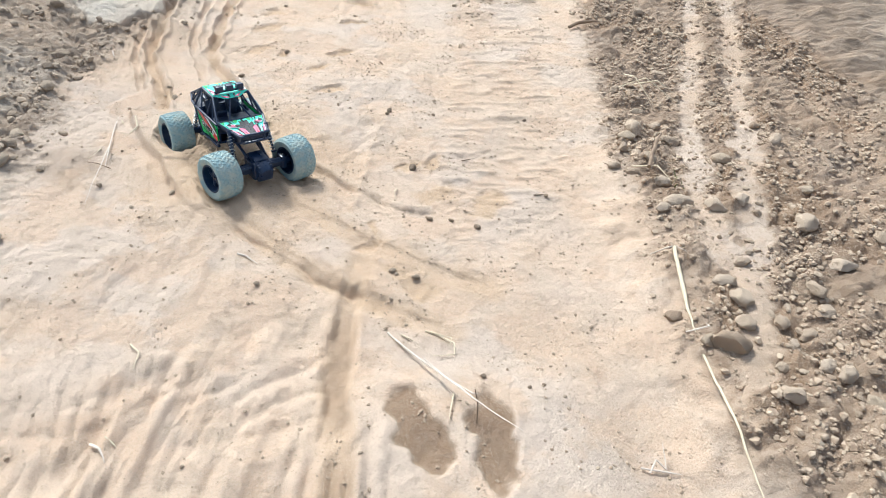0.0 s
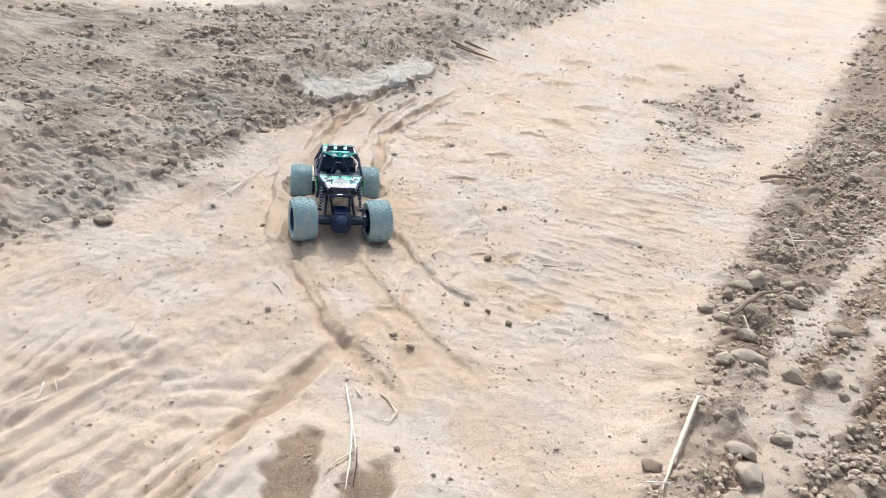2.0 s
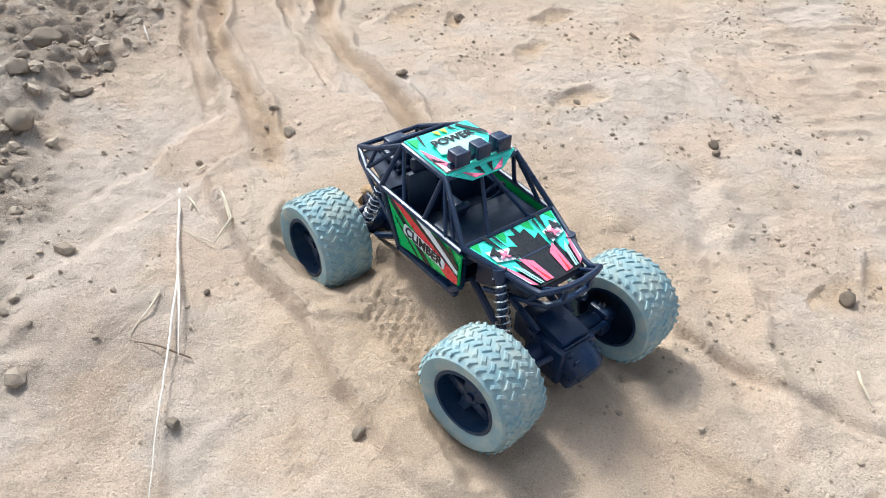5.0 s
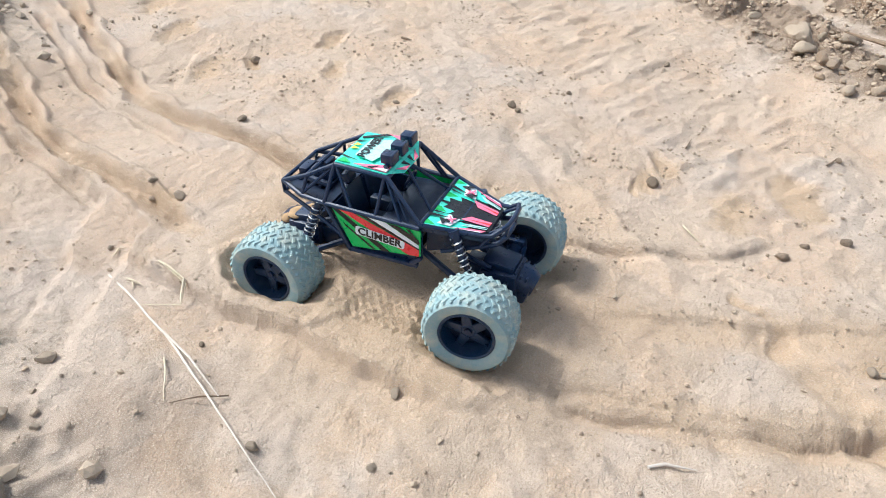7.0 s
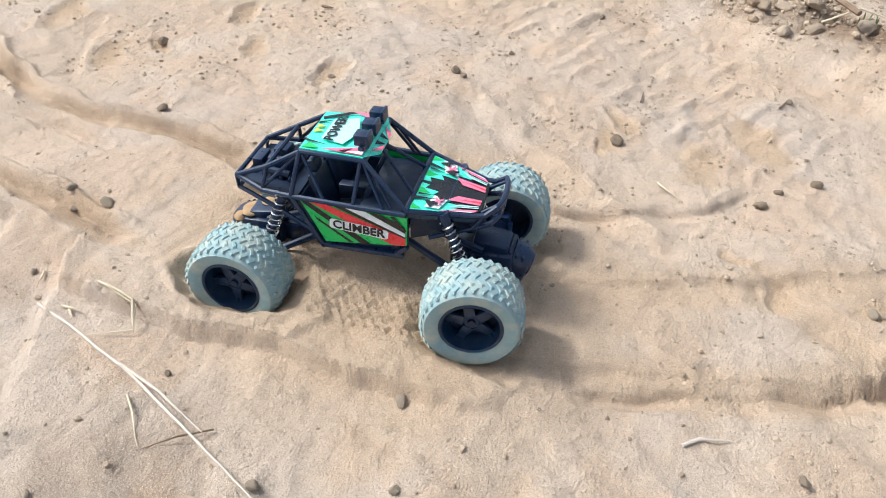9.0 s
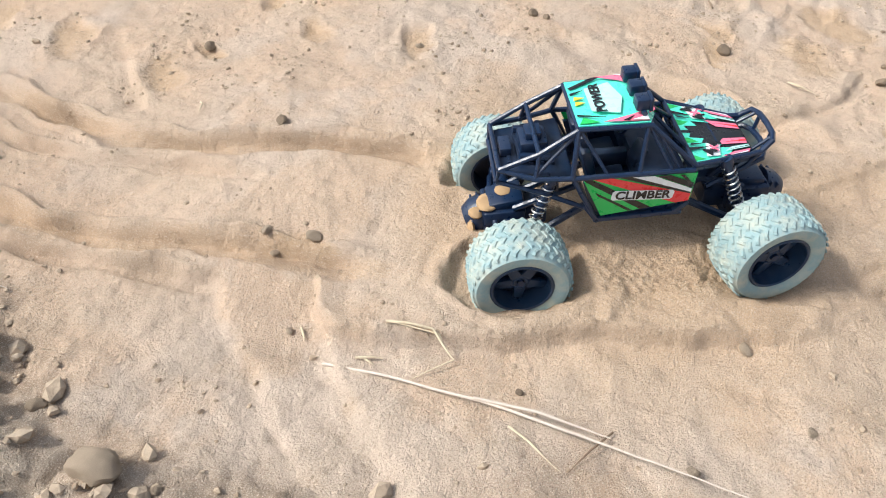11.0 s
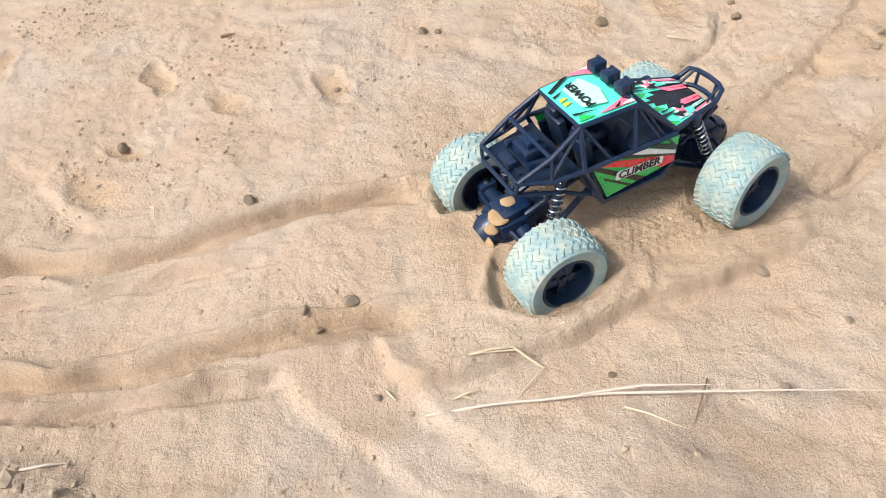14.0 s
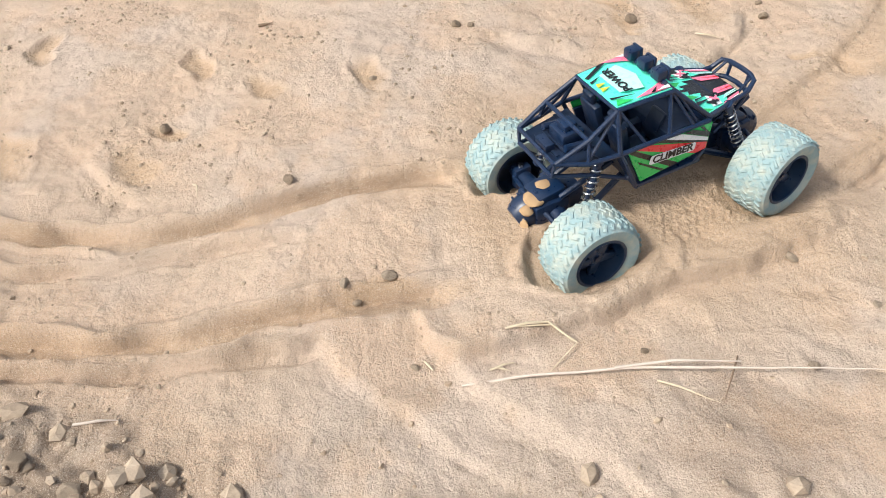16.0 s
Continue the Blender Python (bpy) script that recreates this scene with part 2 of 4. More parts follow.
# centre, radii, turn, depth: tracks of shoes and paws, scrapes and hollows
PRINTS = (
    (-0.275, 2.02, 0.030, 0.022, 30, 0.008), (-0.24, 2.186, 0.040, 0.026, 35, 0.014), (-0.219, 2.326, 0.05, 0.032, 30, 0.018), (-0.145, 2.594, 0.06, 0.035, 35, 0.02),
    (-0.118, 1.76, 0.040, 0.018, 15, 0.016), (-0.066, 1.988, 0.032, 0.018, 10, 0.016), (-0.136, 1.888, 0.026, 0.016, 40, 0.010), (-0.212, 2.0, 0.024, 0.012, 60, 0.014), (0.009, 2.224, 0.04, 0.022, 10, 0.02),
    (0.143, 1.256, 0.055, 0.03, 40, 0.010), (0.06, 1.414, 0.030, 0.012, 50, 0.012), (0.045, 2.42, 0.04, 0.026, 0, 0.024), (0.165, 2.62, 0.06, 0.03, 10, 0.022),
    (0.02, 2.85, 0.06, 0.035, 20, 0.02), (0.29, 3.07, 0.07, 0.04, 10, 0.022), (0.45, 3.35, 0.08, 0.04, 20, 0.02),
    (-0.08, 2.9, 0.06, 0.04, 40, 0.015), (0.05, 3.2, 0.07, 0.04, 30, 0.02), (0.05, 1.30, 0.045, 0.03, 25, 0.004), (0.012, 1.402, 0.03, 0.014, 40, 0.006), (-0.012, 1.392, 0.02, 0.007, 55, 0.005),
    (-0.113, 1.145, 0.030, 0.012, 62, 0.007), (-0.035, 1.005, 0.034, 0.026, 10, 0.008), (-0.095, 1.19, 0.022, 0.010, 60, 0.006),
    (-0.07, 1.045, 0.05, 0.022, -55, 0.009), (-0.125, 0.985, 0.04, 0.028, -50, 0.010), (-0.49, 1.735, 0.045, 0.014, 80, 0.008),
)
HOLLOWS = ((-0.112, 0.705, 0.034, 0.082, 14, 0.0055), (-0.012, 0.678, 0.032, 0.085, -8, 0.0055))
CAR_AT, CAR_YAW, CAR_PITCH = (-0.344, 1.461, -0.026), -65.7, -5.4


def relief(x, y):
    """Height of the ground and the masks of its kinds: soil, pale crust, damp earth with painted rut shade, freshly
    turned sand.
    """
    edge = 0.035 * wave(x, y, 0.16, 1) + 0.018 * wave(x, y, 0.05, 2)
    right = x - np.interp(y, RIGHT_Y, RIGHT_X) + edge
    left = np.interp(y, LEFT_Y, LEFT_X) - x + edge
    far = y - np.interp(x, FAR_X, FAR_Y) + 3 * edge
    soil_r = step(right + 0.03 * wave(x, y, 0.02, 26), -0.04, 0.08)
    soil_l = step(left + 0.03 * wave(x, y, 0.02, 27), -0.06, 0.06) * (1 - step(far, -0.15, 0.25))
    h = 0.010 * wave(x, y, 0.55, 3) + 0.006 * wave(x, y, 0.21, 4) + 0.0028 * wave(x, y, 0.08, 5) + 0.0016 * wave(x, y, 0.03, 6) + 0.0009 * wave(x, y, 0.013, 7)
    h += -0.028 * step(y, 1.5, 2.6) * step(right, 0.1, -0.3) * step(left, 0.1, -0.2)
    # banks
    h += 0.045 * step(right, -0.12, 0.06) * step(y, 1.75, 1.15)
    h += 0.10 * step(right, 0.0, 1.0) * step(y, 0.9, 3.0) + 0.03 * step(right, 0.05, 0.5) + 0.028 * step(left, 0.0, 0.25)
    h += 0.9 * step(np.hypot(x, y - 1.5), 8, 60) * (wave(x, y, 14, 8) + 0.4)
    h += 0.032 * step(y, 0.86, 0.70) * step(x, -0.32, -0.16) * step(x, 0.22, 0.08)
    # old wheel marks fanning over the near sand
    fan = step(x, -0.12, -0.26) * step(x, -1.0, -0.7) * (1 - 0.75 * step(y - 0.5 * (x + 0.3), 0.92, 1.05)) * step(y, 1.32, 1.1)
    across = (x + 0.17) * 1.0 - 0.36 * (y - 0.9) + 0.03 * wave(x, y, 0.3, 9)
    lengthwise = y + 0.36 * x + 0.05 * wave(x, y, 0.2, 10)
    furrow = np.abs(wave(across, lengthwise * 0.09, 0.062, 14)) + 0.45 * np.abs(wave(across + 0.1 * lengthwise, lengthwise * 0.14, 0.03, 15))
    branch = np.abs(wave(across * 0.5 + 0.35 * lengthwise, lengthwise * 0.9 - across, 0.075, 25))
    h += fan * (0.030 * furrow * np.clip(0.7 + 0.8 * wave(x, y, 0.3, 45), 0.2, 1.2) + 0.010 * branch - 0.012)
    # ripples on the trodden sand
    calm = (1 - soil_r) * (1 - soil_l)
    h += calm * 0.0040 * (np.abs(wave(x * 1.5, y * 0.9, 0.075, 16)) - 0.2) * step(wave(x, y, 0.4, 17), -0.3, 0.2)
    h += calm * 0.0020 * (0.3 - np.abs(wave(x, y, 0.032, 41))) + calm * 0.0008 * wave(x, y, 0.009, 42)
    tread = step(right, -0.42, -0.36) * step(right, -0.10, -0.16) * step(y, 1.05, 1.3)
    h += tread * 0.0075 * np.maximum(wave(x * 0.8 + 0.3 * y, y * 2.3, 0.06, 43), 0)
    h += groove(x, y, TYRE_LINE, 0.017, 0.0085, 0.35) * np.clip(0.9 + 0.6 * wave(x, y, 0.12, 18), 0.4, 1.2) * (1 - 0.8 * step(y, 0.99, 1.07))
    h += groove(x, y, RUT_A, 0.020, 0.0065, 0.4, 0.9) + groove(x, y, RUT_B, 0.020, 0.0065, 0.4, 0.9)
    h += groove(x, y, TRAIL_A, 0.0115, 0.013, 0.6, 0.5) + groove(x, y, TRAIL_B, 0.0115, 0.013, 0.6, 0.5)
    h += groove(x, y, TRAIL_C, 0.007, 0.008, 0.6, 0.5) + groove(x, y, TRAIL_D, 0.007, 0.008, 0.6, 0.5)
    for line in RIDGES:
        d, s, p = along(x + 0.010 * wave(x, y, 0.05, 55), y + 0.010 * wave(x, y, 0.05, 56), line)
        h += np.where(s > 0, -0.0055 * step(d, 0.0, 0.012) * np.exp(-(d / 0.09) ** 2), 0.0012 * np.exp(-(d / 0.03) ** 2)) * step(p, 0.0, 0.2) * (1 - step(p, 0.8, 1.0))
    d, s, p = along(x + 0.01 * wave(x, y, 0.05, 50), y, ((-0.030, 1.56), (-0.046, 1.5), (-0.083, 1.412), (-0.103, 1.335), (-0.114, 1.275)))
    h += 0.0065 * np.exp(-(d / 0.010) ** 2) * (0.7 + 0.6 * wave(x, y, 0.03, 54)) - 0.004 * np.where(s > 0, np.exp(-((d - 0.03) / 0.014) ** 2), 0)
    h += groove(x, y, RUT_C, 0.009, 0.007, 0.4, 0.8) + groove(x, y, RUT_D, 0.010, 0.008, 0.4, 0.8)
    d, s, p = along(x + 0.010 * wave(x, y, 0.11, 23) + 0.002 * wave(x, y, 0.02, 24), y, SWEPT, 0.7)
    h += np.where(s > 0, -0.014 * step(d, 0.0, 0.007) * np.exp(-(d / 0.22) ** 2), 0.003 * np.exp(-(d / 0.012) ** 2)) * step(p, 0.0, 0.1) * (1 - step(p, 0.75, 1.0))
    fresh = np.exp(-(np.hypot((x + 0.34) / 0.2, (y - 1.44) / 0.26)) ** 4) * 0.8
    for line, wide in ((RUT_A, 0.028), (RUT_B, 0.028), (TRAIL_A, 0.014), (TRAIL_B, 0.014), (TYRE_LINE[:5], 0.028)):
        d, s, p = along(x, y, line)
        fresh = np.maximum(fresh, 0.6 * np.exp(-(d / wide) ** 4))
    for cx, cy, rx, ry, turn, depth in PRINTS:
        dh, inside = pit(x + 0.016 * wave(x, y, 0.05, 61), y + 0.016 * wave(x, y, 0.05, 62), cx, cy, rx, ry, turn, depth * 0.45, 0.35)
        h += dh
        fresh = np.maximum(fresh, inside * 0.9)
    d, s, p = along(x, y, TYRE_LINE[:5])
    damp_shade = 0.55 * np.exp(-(d / 0.019) ** 6) * step(y, 1.06, 0.98) * np.clip(0.6 + 1.2 * wave(x, y, 0.09, 49), 0, 1)
    # shade of the rut faces painted in here, along with damp turned sand
    for line in (TRAIL_A, TRAIL_B, TRAIL_D):
        d, s, p = along(x + 0.008 * wave(x, y, 0.04, 57), y + 0.008 * wave(x, y, 0.04, 58), line)
        damp_shade = np.maximum(damp_shade, 0.45 * np.exp(-(d / 0.013) ** 4) * np.clip(0.35 + 1.5 * wave(x, y, 0.10, 59), 0, 1) * step(p, 0.05, 0.3) * step(p, 1.0, 0.85))
    spill = np.hypot((x + 0.655) / 0.055, (y - 1.435) / 0.075) * (1 + 0.5 * wave(x, y, 0.05, 60))
    damp_shade = np.maximum(damp_shade, 0.4 * np.exp(-spill ** 5))
    for cx, cy, rx, ry, turn, depth in HOLLOWS:
        dh, inside = pit(x + 0.012 * wave(x, y, 0.04, 29), y, cx, cy, rx, ry, turn, depth, 0.25, 14)
        h += dh
        damp_shade = np.maximum(damp_shade, inside)
    # four hollows dug by the wheels
    c, s = math.cos(radians(CAR_YAW)), math.sin(radians(CAR_YAW))
    for fx, fy, depth in ((0.108, -0.0775, 0.012), (0.108, 0.0775, 0.012), (-0.108, -0.0775, 0.022), (-0.108, 0.0775, 0.022)):
        h += pit(x, y, CAR_AT[0] + c * fx - s * fy, CAR_AT[1] + s * fx + c * fy, 0.052, 0.035, CAR_YAW, depth, 0.3)[0]
    u, v = (x - CAR_AT[0]) * c + (y - CAR_AT[1]) * s, -(x - CAR_AT[0]) * s + (y - CAR_AT[1]) * c
    lug = step(np.sin((u + 0.004 * np.sin((v + 0.0775) * 2 * np.pi / 0.015)) * 2 * np.pi / 0.0105), -0.3, 0.5)
    h -= 0.0030 * lug * step(np.abs(v + 0.0775), 0.026, 0.02) * step(u, -0.06, -0.03) * step(u, 0.10, 0.07)
    # broken earth at both sides
    heap = np.exp(-(np.hypot((x - 0.58 - 0.3 * (y - 2.9)) / 0.14, (y - 2.9) / 0.4) * (1 + 0.5 * wave(x, y, 0.12, 48))) ** 4)
    rough = np.maximum(np.maximum(soil_r, soil_l), 0.75 * heap)
    crag = np.abs(wave(x, y, 0.11, 31)) * 0.026 + np.abs(wave(x, y, 0.045, 32)) * 0.016 + np.abs(wave(x, y, 0.018, 33)) * 0.009
    streak = np.zeros(np.shape(x))
    for line in STREAKS:
        d, s, p = along(x + 0.02 * wave(x, y, 0.09, 34), y, line)
        streak = np.maximum(streak, step(d + 0.014 * wave(x, y, 0.03, 28), 0.040, 0.018))
    streak = streak * soil_r
    h += rough * (1 - 0.8 * streak) * (1 - 0.1 * soil_l) * (crag - 0.008)
    # crusted ledge
    d, s, p = along(x + 0.02 * wave(x, y, 0.1, 35), y + 0.02 * wave(x, y, 0.1, 36), SLAB, 0.3)
    ledge = np.where(s < 0, step(d, -0.004, 0.006) * step(d, 0.16, 0.08), 0) * step(p, 0.0, 0.05) * step(p, 1.0, 0.9) 
    h = h * (1 - 0.4 * ledge) + (0.012 + 0.003 * wave(x, y, 0.05, 46)) * ledge
    soil = np.clip(rough * (0.75 + 0.5 * wave(x, y, 0.2, 37)) * (1 - 0.75 * streak) * (1 - ledge), 0, 1)
    crust = np.clip(0.7 * ledge + soil_l * (0.02 + 0.32 * step(wave(x, y, 0.22, 38), 0.0, 0.4)) + 0.35 * step(far, -0.1, 0.4) + 0.25 * step(right, 0.5, 1.2), 0, 1)
    damp_shade = np.maximum(damp_shade, soil_r * (0.5 + 0.45 * step(wave(x, y, 0.25, 39), 0.05, 0.35)) * (1 - 0.9 * streak) * step(right, 1.6, 0.5))
    return h, soil, crust, damp_shade, fresh


def spaced(*stretches):
    """Grid lines: (from, to, gap at the start, gap at the end) for each stretch."""
    out = []
    for a, b, g0, g1 in stretches:
        n = max(2, round(2 * (b - a) / (g0 + g1)))
        t = np.arange(n) / n
        out.extend(a + (b - a) * (t if abs(g0 - g1) < 1e-9 else (np.power(g1 / g0, t) - 1) / (g1 / g0 - 1)))
        end = b
    out.append(end)
    return np.array(out)


def build_ground():
    xs = spaced((-70, -4, 14, 0.12), (-4, -1.3, 0.12, 0.012), (-1.3, -0.8, 0.012, 0.005), (-0.8, -0.2, 0.0028, 0.0028), (-0.2, 0.12, 0.0036, 0.0036), (0.12, 0.55, 0.004, 0.004), (0.55, 1.3, 0.004, 0.012), (1.3, 4, 0.012, 0.12), (4, 70, 0.12, 14))
    ys = spaced((-60, -2, 14, 0.12), (-2, 0.45, 0.12, 0.005), (0.45, 1.1, 0.004, 0.004), (1.1, 2.1, 0.0028, 0.0028), (2.1, 2.5, 0.004, 0.005), (2.5, 3.4, 0.005, 0.012), (3.4, 8, 0.012, 0.12), (8, 90, 0.12, 14))
    gx, gy = np.meshgrid(xs, ys)
    h, *masks = relief(gx, gy)
    nx, ny = len(xs), len(ys)
    verts = np.stack([gx, gy, h], -1).reshape(-1, 3)
    k = (np.arange(ny - 1)[:, None] * nx + np.arange(nx - 1)[None]).reshape(-1)
    faces = np.stack([k, k + 1, k + 1 + nx, k + nx], -1)
    me = bpy.data.meshes.new("ground")
    me.vertices.add(len(verts))
    me.vertices.foreach_set("co", verts.ravel())
    me.loops.add(faces.size)
    me.loops.foreach_set("vertex_index", faces.ravel().astype(np.int32))
    me.polygons.add(len(faces))
    me.polygons.foreach_set("loop_start", np.arange(0, faces.size, 4, dtype=np.int32))
    me.update(calc_edges=True)
    me.shade_smooth()
    for name, mask in zip(("soil", "crust", "damp_shade", "fresh"), masks):
        me.attributes.new(name, "FLOAT", "POINT").data.foreach_set("value", mask.ravel().astype(np.float32))
    me.materials.append(GROUND)
    SURVEY.append((xs, ys, h))
    return tagged(new("ground", me), "pale dry sandy track with ruts between rough clods", "ground", kind="structure")


SURVEY = []
build_ground()


def height(x, y):
    xs, ys, h = SURVEY[0]
    i, j = int(np.searchsorted(xs, x)) - 1, int(np.searchsorted(ys, y)) - 1
    u, v = (x - xs[i]) / (xs[i + 1] - xs[i]), (y - ys[j]) / (ys[j + 1] - ys[j])
    return float((h[j, i] * (1 - u) + h[j, i + 1] * u) * (1 - v) + (h[j + 1, i] * (1 - u) + h[j + 1, i + 1] * u) * v)


# ---- building blocks ----
def part(name, bm, mat, parent=None, label="", smooth=True):
    bmesh.ops.recalc_face_normals(bm, faces=bm.faces)
    me = bpy.data.meshes.new(name)
    bm.to_mesh(me)
    bm.free()
    if smooth:
        me.shade_smooth()
        me.set_sharp_from_angle(angle=radians(38))
    me.materials.append(mat)
    ob = new(name, me)
    if parent:
        ob.parent = parent
    return tagged(ob, label)


def box(bm, centre, size, turn=(0, 0, 0), bevel=0.0, taper=1.0):
    made = bmesh.ops.create_cube(bm, size=1.0)["verts"]
    for v in made:
        k = taper if v.co.z > 0 else 1.0
        v.co = Vector((v.co.x * size[0] * k, v.co.y * size[1] * k, v.co.z * size[2]))
    if bevel:
        edges = list({e for v in made for e in v.link_edges})
        made = list({v for f in bmesh.ops.bevel(bm, geom=edges, offset=bevel, segments=2, affect="EDGES", profile=0.5)["faces"] for v in f.verts})
    bmesh.ops.transform(bm, matrix=pose(*centre, *turn), verts=made)
    return bm


def tube(bm, points, radius, sides=8, closed=False):
    points = [Vector(p) for p in points]
    n = len(points)
    rings, up = [], None
    for k, p in enumerate(points):
        a = points[k - 1] if k or closed else p
        b = points[(k + 1) % n] if k < n - 1 or closed else p
        way = (b - a).normalized()
        if up is None:
            up = way.orthogonal().normalized()
        up = (up - way * up.dot(way)).normalized()
        side = way.cross(up)
        r = radius[k] if isinstance(radius, (list, tuple)) else radius
        rings.append([bm.verts.new(p + r * (math.cos(q) * up + math.sin(q) * side)) for q in (2 * math.pi * i / sides for i in range(sides))])
    for a, b in zip(rings, rings[1:] + (rings[:1] if closed else [])):
        for i in range(sides):
            bm.faces.new((a[i], a[(i + 1) % sides], b[(i + 1) % sides], b[i]))
    if not closed:
        bm.faces.new(rings[0]), bm.faces.new(rings[-1])
    return bm


def plate(bm, points, lift):
    """A flat piece with that outline, raised by the vector lift."""
    low = [bm.verts.new(p) for p in points]
    high = [bm.verts.new(Vector(p) + Vector(lift)) for p in points]
    bm.faces.new(low), bm.faces.new(high)
    for k in range(len(points)):
        m = (k + 1) % len(points)
        bm.faces.new((low[k], low[m], high[m], high[k]))
    return bm


def lathe(bm, profile, sides=40, axis="y", closed=False):
    rings = []
    for r, h in profile:
        ring = []
        for i in range(sides):
            q = 2 * math.pi * i / sides
            c, s = r * math.cos(q), r * math.sin(q)
            ring.append(bm.verts.new((c, h, s) if axis == "y" else (h, c, s) if axis == "x" else (c, s, h)))
        rings.append(ring)
    for a, b in zip(rings, rings[1:] + (rings[:1] if closed else [])):
        for i in range(sides):
            bm.faces.new((a[i], a[(i + 1) % sides], b[(i + 1) % sides], b[i]))
    if not closed:
        bm.faces.new(rings[0]), bm.faces.new(rings[-1])
    return bm


def moved(bm, m):
    bmesh.ops.transform(bm, matrix=m, verts=bm.verts[:])
    return bm


def lettering(name, words, size, m, mat, parent, thick=0.0003):
    font = bpy.data.curves.new(name, "FONT")
    font.body, font.size, font.extrude, font.align_x, font.align_y, font.offset = words, size, thick, "CENTER", "CENTER", size * 0.02
    carrier = new(name, font)
    bpy.context.view_layer.update()
    me = bpy.data.meshes.new_from_object(carrier.evaluated_get(bpy.context.evaluated_depsgraph_get()))
    bpy.data.objects.remove(carrier)
    me.transform(m)
    me.materials.clear()
    me.materials.append(mat)
    ob = new(name, me)
    ob.parent = parent
    return ob


def axes(at, along_x, along_y):
    x, y = Vector(along_x).normalized(), Vector(along_y).normalized()
    z = x.cross(y)
    return Matrix(((x.x, y.x, z.x, at[0]), (x.y, y.y, z.y, at[1]), (x.z, y.z, z.z, at[2]), (0, 0, 0, 1)))


# ---- toy car ----
WHEEL_R, TRACK, BASE = 0.0455, 0.155, 0.217


def tyre_mesh():
    bm = bmesh.new()
    lathe(bm, ((0.0275, -0.021), (0.033, -0.0245), (0.0395, -0.0242), (0.0427, -0.020), (0.0440, -0.012), (0.0444, 0.0), (0.0440, 0.012), (0.0427, 0.020), (0.0395, 0.0242), (0.033, 0.0245), (0.0275, 0.021)), 48, closed=True)
    for k in range(34):
        for row, (y, lean, r) in enumerate(((-0.0185, 38, 0.0432), (-0.0110, -32, 0.0443), (-0.0036, 34, 0.0446), (0.0036, -34, 0.0446), (0.0110, 32, 0.0443), (0.0185, -38, 0.0432))):
            q = 360 * (k + (0.5 if row % 2 else 0.0)) / 34
            block = bmesh.new()
            box(block, (0, 0, 0), (0.0036, 0.0092, 0.0018), taper=0.6)
            moved(block, pose(0, 0, 0, 0, q, 0) @ pose(0, y, r, 0, 0, lean))
            me = bpy.data.meshes.new("lug")
            block.to_mesh(me)
            block.free()
            bm.from_mesh(me)
            bpy.data.meshes.remove(me)
    return bm


def wheel(car, x, y, steer):
    """The rim with its tyre and hub; its outer face looks away from the car."""
    bm = bmesh.new()
    lathe(bm, ((0.0278, -0.0215), (0.0278, 0.0215), (0.0262, 0.0225), (0.0248, 0.0215), (0.0240, 0.006), (0.0230, 0.004), (0.0230, 0.002), (0.0245, 0.000), (0.0255, -0.0215)), 40, closed=True)
    for k in range(5):
        spoke = bmesh.new()
        box(spoke, (0, 0, 0), (0.0105, 0.0065, 0.019), (0, 0, 0), 0.0012, 0.72)
        moved(spoke, pose(0, 0, 0, 0, 72 * k, 0) @ pose(0, 0.0085, 0.0155, 8, 0, 0))
        me = bpy.data.meshes.new("spoke")
        spoke.to_mesh(me)
        spoke.free()
        bm.from_mesh(me)
        bpy.data.meshes.remove(me)
    rim = part("wheel", bm, RIM, car, "dark five-spoke plastic wheel with dusty tyre")
    rim.matrix_basis = pose(x, y, WHEEL_R, 0, 37 * x * 100, 0 if y > 0 else 180) if not steer else pose(x, y, WHEEL_R, 0, 12, (0 if y > 0 else 180) + steer)
    part("tyre", tyre_mesh(), TYRE, rim, "grey rubber tyre coated in pale dust")
    bm = bmesh.new()
    lathe(bm, ((0.0035, 0.0), (0.0085, 0.0), (0.0085, 0.011), (0.0060, 0.013), (0.0035, 0.0125)), 20, closed=True)
    part("hub", bm, RIM, rim)
    bm = bmesh.new()
    lathe(bm, ((0.0032, 0.008), (0.0032, 0.0145)), 6)
    part("wheel_nut", bm, BLACK, rim)
    bm = bmesh.new()
    lathe(bm, ((0.0245, 0.0005), (0.0245, 0.0025)), 32)
    part("wheel_back", bm, DARK, rim)
    return rim


def both_sides(points):
    return points, [(x, -y, z) for x, y, z in points]


def shock(car, top, foot):
    top, foot = Vector(top), Vector(foot)
    bm = tube(bmesh.new(), (top, top.lerp(foot, 0.55)), 0.0042, 12)
    tube(bm, (top.lerp(foot, 0.5), foot), 0.0022, 8)
    tube(bm, (top.lerp(foot, 0.93), foot.lerp(top, 0.02)), 0.0056, 12)
    tube(bm, (top.lerp(foot, -0.06), top.lerp(foot, 0.06)), 0.0056, 12)
    ob = part("shock_absorber", bm, BLACK, car)
    way = (foot - top).normalized()
    u = way.orthogonal().normalized()
    v = way.cross(u)
    turns, steps = 8, 8 * 14
    line = [top.lerp(foot, 0.08 + 0.84 * k / steps) + 0.0056 * (math.cos(2 * math.pi * turns * k / steps) * u + math.sin(2 * math.pi * turns * k / steps) * v) for k in range(steps + 1)]
    part("spring", tube(bmesh.new(), line, 0.0008, 6), STEEL, ob, "bright steel coil spring")


